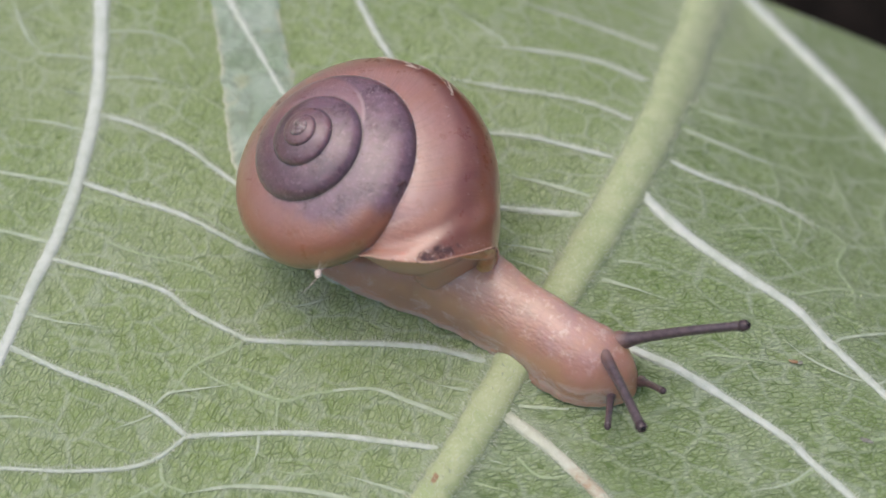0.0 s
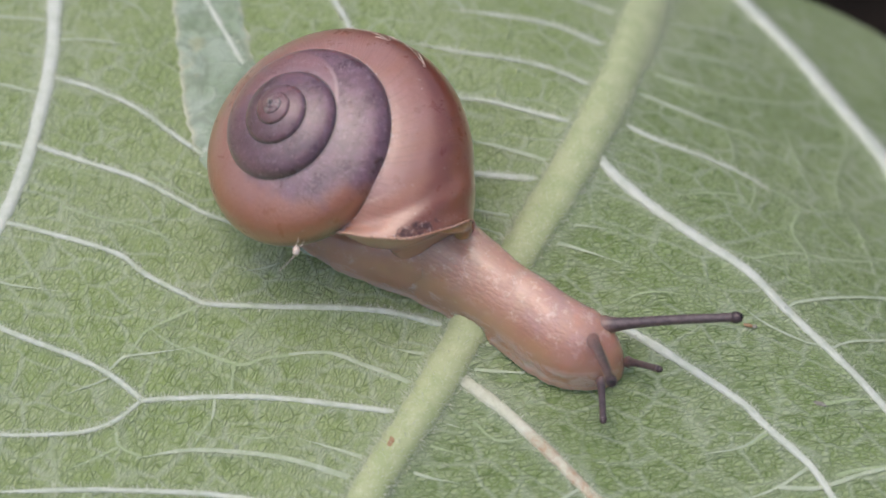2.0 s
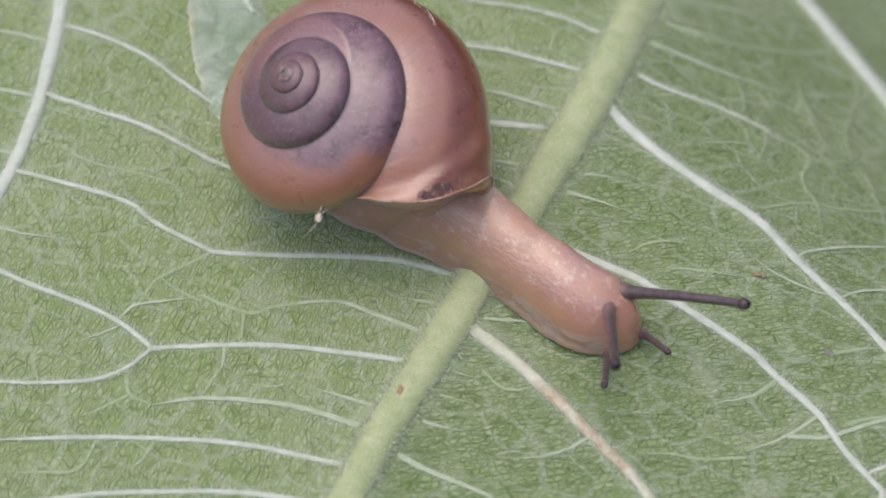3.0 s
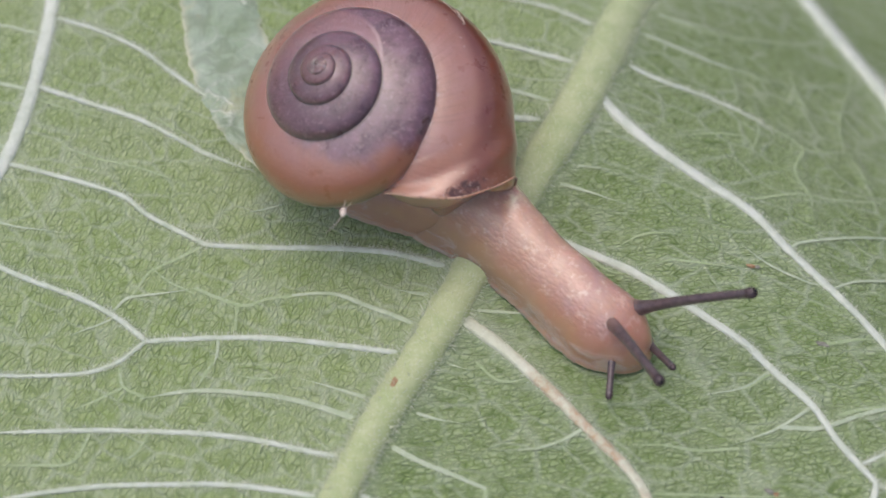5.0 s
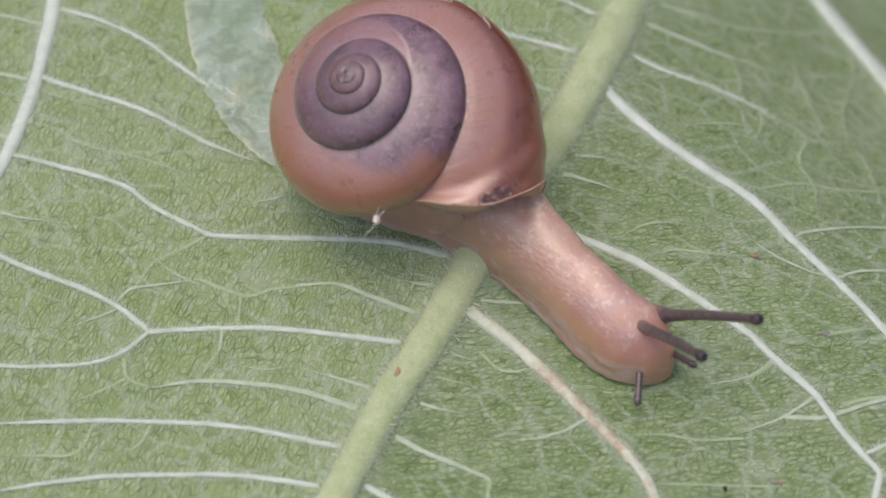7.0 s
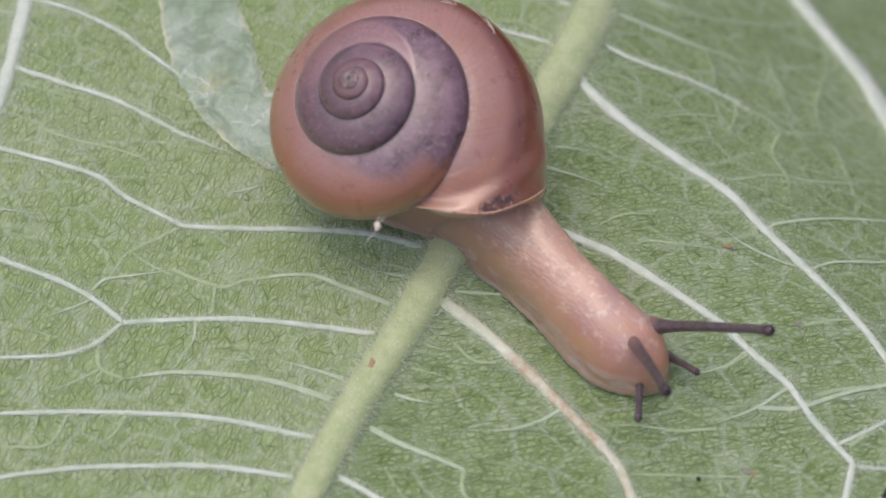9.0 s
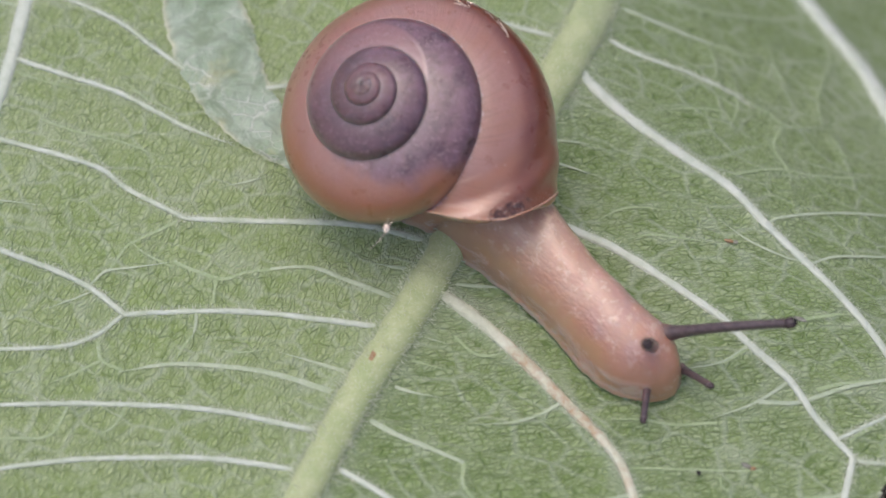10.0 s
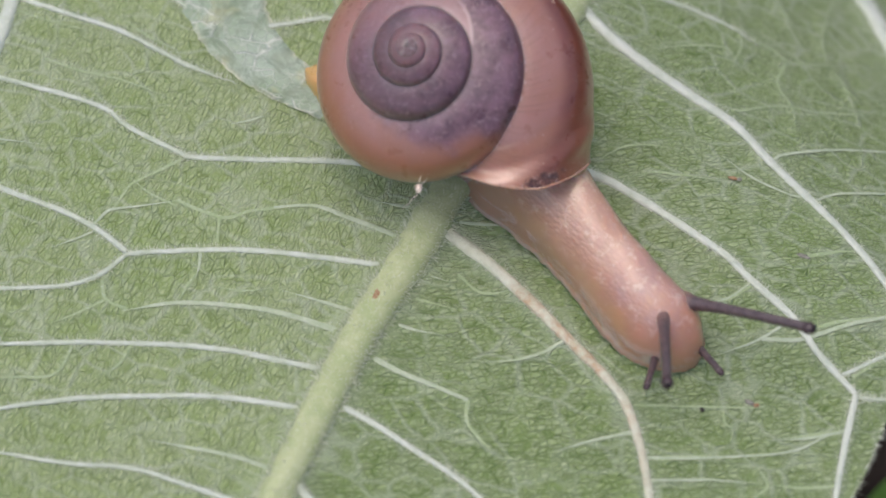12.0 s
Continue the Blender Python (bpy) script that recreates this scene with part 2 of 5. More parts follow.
    chalk = a.noise(3000, 4.0, 0.75).outputs["Fac"]
    dark = a.mix(a.step(chalk, 0.53, 0.68, 0.0, 0.55), dark, (0.44, 0.30, 0.32))
    dark = a.mix(a.step(age, 15.0, 24.0, 0.0, 0.55), dark, (0.271, 0.124, 0.134))
    dark = a.mix(both(a.step(u, 27.0, 32.0), a.step(chalk, 0.45, 0.58)), dark, (0.58, 0.46, 0.44))
    # the suture is edged with ragged dark lines, on both its sides
    fray = a.calc("MULTIPLY_ADD", a.calc("SUBTRACT", a.noise(1.0, 3.0, 0.7, a.joined(a.calc("MULTIPLY", u, 40.0), 2.0)).outputs["Fac"], 0.5), 0.22, v)
    groove = both(a.step(fray, 0.40, 0.16), a.step(u, 5.2, 6.6))
    dark = a.mix(both(groove, 0.80), dark, (0.056, 0.027, 0.033))
    seam = a.step(fray, 1.56, 1.63)
    dark = a.mix(both(seam, 0.75), dark, (0.052, 0.025, 0.031))
    warm = a.mix(both(seam, a.step(chalk, 0.50, 0.62, 0.0, 0.7)), warm, (0.614, 0.442, 0.469))
    col = a.mix(spire, warm, dark)
    # soil sticking behind the lip
    near_lip = both(a.step(a.calc("MULTIPLY_ADD", v, -0.16, u), -0.90, -0.80, 1.0, 0.0), a.step(v, -0.7, -0.1))
    clot = both(near_lip, a.step(a.calc("ABSOLUTE", a.calc("SUBTRACT", v, 0.60)), 0.06, 0.30, 1.0, 0.22))
    end = both(a.step(a.calc("ABSOLUTE", a.calc("SUBTRACT", u, 5.50)), 0.04, 0.22, 1.0, 0.0), a.step(v, 0.0, 0.3))
    clot = a.calc("MAXIMUM", clot, both(end, a.step(v, 0.35, 0.65, 0.6, 0.0)))
    soil_noise = a.noise(1500, 4.0, 0.75).outputs["Fac"]
    dirt = a.step(a.calc("MULTIPLY_ADD", clot, 0.30, soil_noise), 0.63, 0.80)
    dirt = both(dirt, a.step(clot, 0.05, 0.2))
    col = a.mix(dirt, col, (0.105, 0.055, 0.056))
    grit = both(both(near_lip, a.step(a.noise(3600, 3.0, 0.6).outputs["Fac"], 0.60, 0.68)), 0.8)
    col = a.mix(grit, col, (0.62, 0.45, 0.42))
    scurf = a.step(a.noise(4200, 2.0, 0.6).outputs["Fac"], 0.69, 0.76, 0.0, 0.55)
    col = a.mix(scurf, col, (0.60, 0.48, 0.44))
    a.set("Base Color", col)
    a.set("Roughness", a.calc("MAXIMUM", a.step(mottle, 0.3, 0.7, 0.26, 0.38), both(dirt, 0.8)))
    a.set("Specular IOR Level", 0.65)
    a.set("Subsurface Weight", 0.45)
    a.set("Subsurface Radius", (1.0, 0.45, 0.28))
    a.set("Subsurface Scale", 0.0009)
    a.set("Coat Weight", a.calc("SUBTRACT", 1.0, dirt))
    a.set("Coat Roughness", 0.30)
    a.set("Coat IOR", 1.6)
    ribs = a.calc("MULTIPLY_ADD", spoke, 0.7, both(lines, 0.4))
    a.bump(a.calc("ADD", a.calc("ADD", ribs, a.noise(2600, 3.0, 0.6).outputs["Fac"]), a.calc("MULTIPLY_ADD", dirt, 2.0, both(seam, -0.8))), 0.00006, 0.8)
    return a.m


def lip_material():
    a = Mat("shell_lip", 0.42)
    col = a.mix(a.step(a.noise(500, 3.0).outputs["Fac"], 0.35, 0.65), (0.58, 0.36, 0.28), (0.46, 0.24, 0.17))
    a.set("Base Color", a.mix(a.step(a.noise(1300, 4.0, 0.75).outputs["Fac"], 0.54, 0.66, 0.0, 0.85), col, (0.08, 0.045, 0.045)))
    a.set("Subsurface Weight", 0.3)
    a.set("Subsurface Radius", (1.0, 0.5, 0.3))
    a.set("Subsurface Scale", 0.0008)
    a.bump(a.noise(2500, 3.0).outputs["Fac"], 0.0001, 0.7)
    return a.m


def flesh_material():
    """Wet translucent skin: finely granular on the back, mauve towards the head, with whitish slime along the sole and
    an amber tail.
    """
    a = Mat("snail_skin", 0.34)
    x, y, z = a.axes()
    skin_net = a.cells(3900, a.scaled(a.warped(900, 0.0003), 0.62, 1.15, 1.15), "F1")
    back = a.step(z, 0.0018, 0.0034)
    col = a.mix(a.step(a.noise(230, 3.0).outputs["Fac"], 0.35, 0.65), (0.490, 0.272, 0.182), (0.545, 0.330, 0.250))
    col = a.mix(a.calc("MULTIPLY", a.step(x, 0.0060, 0.0125), 0.75), col, (0.470, 0.222, 0.145))
    # shading of the lower flanks, put into the skin colour by height
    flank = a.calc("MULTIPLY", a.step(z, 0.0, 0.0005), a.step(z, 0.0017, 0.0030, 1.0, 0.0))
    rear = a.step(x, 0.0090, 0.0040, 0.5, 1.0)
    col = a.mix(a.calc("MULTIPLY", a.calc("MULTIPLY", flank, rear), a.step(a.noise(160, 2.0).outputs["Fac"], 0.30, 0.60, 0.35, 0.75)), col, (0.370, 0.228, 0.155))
    # ridge of the back paled in colour for its wet highlight
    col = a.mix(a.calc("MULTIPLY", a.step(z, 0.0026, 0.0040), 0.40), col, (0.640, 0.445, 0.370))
    amber = a.calc("MULTIPLY", a.step(z, 0.0010, 0.0020), a.step(z, 0.0024, 0.0034, 1.0, 0.0))
    col = a.mix(a.calc("MULTIPLY", amber, a.step(a.noise(300, 2.0).outputs["Fac"], 0.45, 0.65, 0.0, 0.30)), col, (0.600, 0.370, 0.180))
    mauve = a.calc("MULTIPLY", a.step(x, 0.0070, 0.0100), a.step(z, 0.0022, 0.0032))
    col = a.mix(a.calc("MULTIPLY", mauve, a.step(a.noise(700, 3.0).outputs["Fac"], 0.35, 0.65, 0.1, 0.6)), col, (0.440, 0.280, 0.285))
    net = a.calc("MULTIPLY", a.step(skin_net, 0.40, 0.75), back)
    col = a.mix(a.calc("MULTIPLY", net, 0.13), col, (0.340, 0.200, 0.195))
    fleck = a.calc("MULTIPLY", a.step(a.noise(1900, 3.0, 0.65).outputs["Fac"], 0.52, 0.68), back)
    col = a.mix(a.calc("MULTIPLY", fleck, 0.35), col, (0.82, 0.66, 0.58))
    spot = a.t.nodes.new("ShaderNodeVectorMath")
    spot.operation = "DISTANCE"
    a.put(spot.inputs[0], a.co)
    spot.inputs[1].default_value = (0.0026, 0.0016, 0.0042)
    pore = a.calc("MULTIPLY", a.step(spot.outputs["Value"], 0.0004, 0.0013, 1.0, 0.0), a.step(a.noise(1100, 3.0).outputs["Fac"], 0.38, 0.56))
    col = a.mix(a.calc("MULTIPLY", pore, 0.8), col, (0.800, 0.660, 0.470))
    sole = a.calc("MULTIPLY", a.step(z, 0.0002, 0.0006), a.step(z, 0.0012, 0.0020, 1.0, 0.0))
    ahead = a.calc("MULTIPLY", a.step(x, 0.005, 0.009), a.step(y, -0.0015, -0.0005, 0.12, 0.0))
    slime = a.calc("MULTIPLY", sole, a.step(a.calc("ADD", a.noise(900, 5.0, 0.7, a.scaled(a.co, 0.55, 1.0, 1.4), 1.2).outputs["Fac"], ahead), 0.53, 0.66))
    # slime whitened in colour, its wet glints included
    col = a.mix(a.calc("MULTIPLY", slime, 0.50), col, (0.74, 0.62, 0.60))
    col = a.mix(a.step(x, -0.0115, -0.0140), col, (0.640, 0.390, 0.150))
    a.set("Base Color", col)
    a.set("Roughness", a.calc("SUBTRACT", 0.36, a.calc("MULTIPLY", slime, 0.18)))
    a.set("Subsurface Weight", 0.65)
    a.set("Subsurface Radius", (1.0, 0.45, 0.25))
    a.set("Subsurface Scale", 0.0016)
    a.set("Coat Weight", 0.9)
    a.set("Coat Roughness", 0.12)
    grain = a.noise(1700, 3.0, 0.55).outputs["Fac"]
    h = a.calc("ADD", a.calc("MULTIPLY", a.step(skin_net, 0.1, 0.8, 1.0, 0.0), a.calc("MULTIPLY", back, 0.6)), a.calc("ADD", a.calc("MULTIPLY", grain, 0.45), a.calc("MULTIPLY", slime, 0.5)))
    a.bump(h, 0.00007, 0.8)
    return a.m


def tentacle_material(root):
    """Slate-violet skin that pales to flesh at the root (z runs from root to tip)."""
    a = Mat("tentacle_skin", 0.34)  # root: where the flesh colour ends
    z = a.axes()[2]
    col = a.mix(a.step(a.noise(1900, 3.0, 0.65).outputs["Fac"], 0.35, 0.65), (0.076, 0.052, 0.060), (0.125, 0.088, 0.095))
    a.set("Base Color", a.mix(a.step(z, -0.0009, root, 0.95, 0.0), col, (0.36, 0.20, 0.155)))
    a.set("Subsurface Weight", 0.2)
    a.set("Subsurface Radius", (1.0, 0.5, 0.4))
    a.set("Subsurface Scale", 0.0005)
    a.set("Coat Weight", 0.7)
    a.set("Coat Roughness", 0.14)
    a.bump(a.noise(4200, 3.0, 0.6).outputs["Fac"], 0.00006, 0.8)
    return a.m


def plain_material(name, one, two, scale, rough, bump=0.0):
    a = Mat(name, rough)
    n = a.noise(scale, 4.0, 0.65).outputs["Fac"]
    a.set("Base Color", a.mix(a.step(n, 0.35, 0.65), one, two))
    if bump:
        a.bump(n, bump, 0.8)
    return a.m


LEAF = leaf_material()
MIDRIB = vein_material("midrib_green", (0.49, 0.555, 0.315), (0.385, 0.47, 0.23))
VEIN = vein_material("vein_whitish", (0.67, 0.72, 0.65), (0.54, 0.61, 0.51))
CROSS = vein_material("vein_pale_green", (0.63, 0.69, 0.62), (0.48, 0.56, 0.43))
FAINT = vein_material("vein_faint_green", (0.48, 0.56, 0.42), (0.38, 0.47, 0.30))
GHOST = vein_material("veinlet_green", (0.37, 0.465, 0.275), (0.31, 0.41, 0.205))
STAINED = vein_material("vein_rusty", (0.68, 0.71, 0.58), (0.55, 0.58, 0.44), (0.42, 0.22, 0.10))
HAIR = plain_material("leaf_hair", (0.70, 0.74, 0.62), (0.60, 0.65, 0.50), 900, 0.5)
FILM = film_material()
SHELL = shell_material()
LIP = lip_material()
FLESH = flesh_material()
AMBER = plain_material("mantle_amber", (0.46, 0.24, 0.11), (0.62, 0.40, 0.22), 700, 0.28, 0.0001)
AMBER.node_tree.nodes["Principled BSDF"].inputs["Subsurface Weight"].default_value = 0.6
AMBER.node_tree.nodes["Principled BSDF"].inputs["Subsurface Radius"].default_value = (1.0, 0.45, 0.2)
AMBER.node_tree.nodes["Principled BSDF"].inputs["Subsurface Scale"].default_value = 0.0012
TENTACLE = tentacle_material(0.0021)
FAR_HORN = tentacle_material(0.0005)
FEELER = tentacle_material(0.0001)
EYE_SKIN = plain_material("eye_bulb_skin", (0.050, 0.034, 0.040), (0.100, 0.070, 0.076), 2500, 0.14)
PUPIL = plain_material("eye_black", (0.008, 0.006, 0.007), (0.016, 0.012, 0.013), 2500, 0.08)
# soil colour set near black to stand in for the shade of foliage
SOIL = plain_material("shade_dark_soil", (0.006, 0.005, 0.004), (0.022, 0.017, 0.014), 60, 0.9, 0.01)
SOIL.node_tree.nodes["Principled BSDF"].inputs["Specular IOR Level"].default_value = 0.1
UNDERLEAF = plain_material("leaf_below_green", (0.13, 0.28, 0.045), (0.18, 0.35, 0.065), 90, 0.45, 0.0002)
RUST = plain_material("rusty_scar", (0.30, 0.17, 0.085), (0.44, 0.30, 0.18), 3000, 0.7, 0.0001)
GREYMARK = plain_material("grey_mark", (0.19, 0.19, 0.16), (0.36, 0.36, 0.31), 2500, 0.7, 0.0001)
BLACK = plain_material("black_speck", (0.015, 0.012, 0.012), (0.03, 0.025, 0.025), 2000, 0.6)
WHITE = plain_material("pale_chitin", (0.62, 0.50, 0.42), (0.78, 0.70, 0.62), 2500, 0.4)


# ---------------------------------------------------------------- ground
bm = bmesh.new()
bmesh.ops.create_grid(bm, x_segments=120, y_segments=120, size=1)
for v in bm.verts:
    x, y = (math.copysign(0.6 * abs(c) + 39.4 * abs(c) ** 5, c) for c in (v.co.x, v.co.y))
    v.co = x, y, -0.17 + 0.02 * noise.noise((x * 5, y * 5, 0)) + 0.008 * noise.noise((x * 22, y * 22, 0))
tagged(part("ground", bm, SOIL), "soil below the leaf, its shade put into the dark colour", "ground", kind="structure")


# ---------------------------------------------------------------- leaf
def blade_height(x, y):
    """The blade is nearly level, gently uneven, and droops towards its far right side. Metres."""
    s = 0.80 * x + 0.60 * y
    bump = 0.10 * noise.noise((x * 250, y * 250, 0)) + 0.06 * noise.noise((x * 900, y * 900, 4))
    return -0.7 * (math.hypot(max(0.0, s - 0.011), 0.012) - 0.012) + bump * MM


leaf = tagged(new("leaf"), "large pale green downy leaf, underside up, with raised whitish veins", "leaf")
VEIN_LINES = []
HAIR_ROOTS = []


def vein(name, width, width_end, *points, free=""):
    """A raised, slightly uneven vein along points given in millimetres on the blade; it tapers out at its free ends, a (first) or b (last)."""
    line = catmull([Vector((x, y)) for x, y in points], 12)
    bm = bmesh.new()
    rings, n = [], len(line)
    faint = name == "cross_vein" and min(width, width_end) <= 0.2
    tiny = name == "veinlet"
    tall = 0.75 if name == "midrib" else 0.30 if faint else 0.22 if tiny else 0.62
    if faint:
        width, width_end = width * 1.3, width_end * 1.3
    if tiny:
        width, width_end = width * 1.9, width_end * 1.9
    sides = 10 if name == "midrib" else 6
    for i, c in enumerate(line):
        d = (line[min(i + 1, n - 1)] - line[max(i - 1, 0)]).normalized()
        side = Vector((-d.y, d.x))
        w = 0.5 * (width + (width_end - width) * i / (n - 1)) * (1 + 0.14 * noise.noise((c.x * 1.3, c.y * 1.3, width)) + 0.12 * noise.noise((c.x * 5.0, c.y * 5.0, width)))
        reach = sum((line[k + 1] - line[k]).length for k in range(n - 1))
        if "a" in free:
            w *= 0.15 + 0.85 * smoothstep(0.0, min(0.5, 2.5 / reach), i / (n - 1))
        if "b" in free:
            w *= 0.15 + 0.85 * smoothstep(0.0, min(0.5, 2.5 / reach), 1 - i / (n - 1))
        if i % 2 == 0:
            VEIN_LINES.append((c.x, c.y, w))
        for _ in range(3 if name == "midrib" else 0 if faint or tiny else 1):
            HAIR_ROOTS.append((c, side, w, tall, name))
        ring = []
        for k in range(sides + 1):
            a = math.pi * k / sides
            q = (c + side * math.cos(a) * w * 1.05) * MM
            up = math.sin(a) * w * tall + 0.10 * math.exp(-(w * 2) ** -2) - 0.05
            ring.append(bm.verts.new((q.x, q.y, blade_height(q.x, q.y) + (up + (0.09 if faint else 0.07 if tiny else 0.06)) * MM)))
        rings.append(ring)
    skin(bm, rings, closed=False)
    if sum(f.normal.z for f in bm.faces) < 0:
        bmesh.ops.reverse_faces(bm, faces=bm.faces)
    kind = "lateral_vein" if name == "stained_vein" else name
    look_of = {"midrib": MIDRIB, "lateral_vein": VEIN, "stained_vein": STAINED, "cross_vein": FAINT if faint else CROSS, "veinlet": GHOST}[name]
    label = {"midrib": "thick hairy green midrib", "stained_vein": "whitish vein with rusty stains"}.get(name, "")
    return part(kind, bm, look_of, leaf, label)


vein("midrib", 2.92, 1.60, (22.7, 55.0), (17.4, 36.2), (13.1, 21.1), (9.4, 11.4), (5.6, 4.3), (1.8, -2.3), (-0.9, -7.5), (-3.1, -11.2), (-4.5, -13.9), (-6.1, -17.4), (-8.2, -22.1), (-9.7, -26.3), (-10.6, -33.1))
vein("lateral_vein", 1.25, 1.60, (19.4, 41.8), (20.5, 37.8), (23.6, 33.2), (26.9, 28.1), (29.4, 23.0), (31.7, 18.3), (33.5, 11.0))
vein("lateral_vein", 0.83, 0.45, (9.8, 11.4), (12.5, 8.2), (15.9, 5.3), (19.3, 2.8), (21.5, 0.0), (24.5, -3.5), (27.2, -7.3), (29.1, -11.9))
vein("lateral_vein", 0.59, 0.38, (3.6, 1.5), (6.3, 0.4), (9.7, -1.2), (12.1, -2.5), (15.4, -4.9), (18.0, -7.0), (19.5, -8.7), (21.7, -11.1), (23.1, -13.6), (25.0, -16.1))
vein("lateral_vein", 0.42, 0.28, (25.0, -16.1), (24.2, -18.6), (23.2, -22.3), (22.6, -25.0))
vein("stained_vein", 0.83, 0.38, (0.8, -5.0), (3.8, -7.5), (6.4, -10.2), (8.6, -12.7), (10.5, -14.9), (11.7, -16.8), (12.4, -19.6), (12.7, -22.4), (12.7, -24.9))
vein("lateral_vein", 0.38, 0.24, (-5.3, -16.4), (-2.9, -17.8), (-0.3, -19.6), (1.6, -20.9), (3.2, -22.4), (4.7, -24.6))
vein("lateral_vein", 0.52, 0.31, (-7.5, -20.6), (-6.8, -21.9), (-5.7, -22.9), (-3.4, -24.9))
vein("lateral_vein", 1.04, 0.70, (-27.1, 35.3), (-26.6, 30.0), (-26.0, 23.9), (-25.7, 18.6), (-26.0, 13.5), (-26.8, 8.2), (-28.1, 3.9), (-29.3, -0.6), (-30.7, -5.7))
vein("lateral_vein", 0.63, 0.42, (-18.9, 30.4), (-17.4, 26.8), (-15.9, 23.8), (-14.4, 20.9), (-12.9, 18.0))
vein("lateral_vein", 0.42, 0.35, (-9.9, 29.9), (-8.5, 26.8), (-7.2, 23.8), (-6.2, 21.8), (-5.4, 19.4))
vein("cross_vein", 0.31, 0.24, (-25.7, 16.9), (-25.0, 16.9), (-22.5, 16.0), (-19.8, 14.6), (-17.8, 13.0), (-15.4, 11.0), (-12.8, 9.0), free="b")
vein("cross_vein", 0.35, 0.28, (-26.2, 11.7), (-25.8, 11.5), (-22.7, 10.3), (-19.7, 9.2), (-17.0, 7.7), (-14.8, 6.4), (-11.8, 5.1), free="b")
vein("cross_vein", 0.31, 0.31, (-27.5, 5.7), (-27.3, 5.7), (-23.2, 4.5), (-19.9, 3.3), (-18.0, 1.8), (-14.5, -0.2))
vein("cross_vein", 0.31, 0.42, (-15.0, 0.1), (-14.2, -0.3), (-11.5, -0.4), (-7.4, -0.5), (-3.9, -0.7), (-1.8, -1.1), (0.9, -2.0), (1.4, -2.1))
vein("cross_vein", 0.35, 0.35, (-29.2, -0.7), (-25.2, -2.6), (-22.0, -3.9), (-19.5, -5.3), (-17.6, -6.9))
vein("cross_vein", 0.28, 0.21, (-17.6, -6.9), (-19.2, -8.3), (-21.1, -9.0), (-24.5, -9.2), (-28.5, -9.0), (-31.2, -9.0), free="b")
vein("cross_vein", 0.31, 0.38, (-17.6, -6.9), (-14.3, -6.7), (-9.9, -6.7), (-5.8, -7.2), (-2.1, -7.8), (-1.7, -8.0))
vein("cross_vein", 0.17, 0.10, (-28.6, 1.7), (-28.3, 1.6), (-26.0, 1.0), (-23.1, 0.6), free="b")
vein("cross_vein", 0.17, 0.10, (-26.1, 24.0), (-25.4, 24.0), (-22.9, 24.0), (-20.4, 22.9), (-19.2, 21.4), free="b")
vein("cross_vein", 0.17, 0.10, (-25.8, 20.1), (-25.2, 20.1), (-22.5, 20.0), (-19.4, 19.2), free="b")
vein("cross_vein", 0.14, 0.21, (-31.2, 16.7), (-28.9, 16.4), (-26.4, 15.7), (-25.9, 15.5), free="a")
vein("cross_vein", 0.17, 0.24, (-33.7, 12.8), (-30.6, 12.2), (-27.0, 11.4), (-26.3, 11.2))
vein("cross_vein", 0.17, 0.24, (-33.0, 8.1), (-30.0, 7.6), (-27.9, 7.0), (-27.3, 6.9))
vein("cross_vein", 0.14, 0.21, (-32.3, 3.3), (-30.1, 2.9), (-28.8, 2.6), (-28.5, 2.5), free="a")
vein("cross_vein", 0.10, 0.17, (-30.0, 22.1), (-29.2, 22.0), (-26.3, 21.7), (-25.9, 21.7))
vein("cross_vein", 0.10, 0.17, (-28.9, 19.1), (-26.1, 18.7), (-25.7, 18.7), free="a")
vein("cross_vein", 0.17, 0.14, (-32.9, 27.9), (-31.2, 23.9), (-30.0, 22.2), free="ab")
vein("cross_vein", 0.14, 0.14, (-19.9, -5.0), (-19.6, -4.7), (-18.9, -4.0), (-17.2, -3.7), (-14.7, -3.3), free="b")
vein("veinlet", 0.12, 0.11, (-14.9, -3.3), (-13.1, -4.1), (-11.8, -4.5), (-10.3, -4.0), (-8.6, -3.8))
vein("veinlet", 0.12, 0.08, (-14.4, -0.2), (-16.0, -1.2), (-17.3, -1.9), (-17.9, -2.4), (-18.7, -3.9))
vein("cross_vein", 0.14, 0.10, (-9.6, 2.7), (-10.8, 2.3), (-12.1, 2.0), free="ab")
vein("cross_vein", 0.14, 0.28, (-9.0, -3.8), (-6.6, -3.7), (-4.5, -4.5), (-1.5, -5.8), (-0.7, -6.2))
vein("cross_vein", 0.14, 0.21, (-2.8, -3.4), (-1.8, -3.6), (-0.1, -3.9), (0.4, -4.1), free="a")
vein("cross_vein", 0.17, 0.10, (-13.3, -6.8), (-13.3, -7.7), (-13.5, -8.6), free="b")
vein("veinlet", 0.10, 0.08, (-13.5, -8.3), (-14.0, -9.2), (-14.4, -10.1), free="b")
vein("cross_vein", 0.10, 0.10, (-19.5, -5.3), (-20.8, -5.9), (-22.1, -6.5), free="b")
vein("cross_vein", 0.14, 0.10, (-30.6, -5.6), (-29.3, -5.6), (-27.6, -5.6), (-26.6, -5.8), free="b")
vein("cross_vein", 0.17, 0.31, (-17.7, -10.7), (-14.6, -10.2), (-10.9, -10.4), (-7.9, -11.0), (-4.7, -12.1), (-4.2, -12.4), free="a")
vein("cross_vein", 0.14, 0.21, (-8.3, -9.4), (-6.0, -10.1), (-3.9, -10.8), (-3.5, -11.0), free="a")
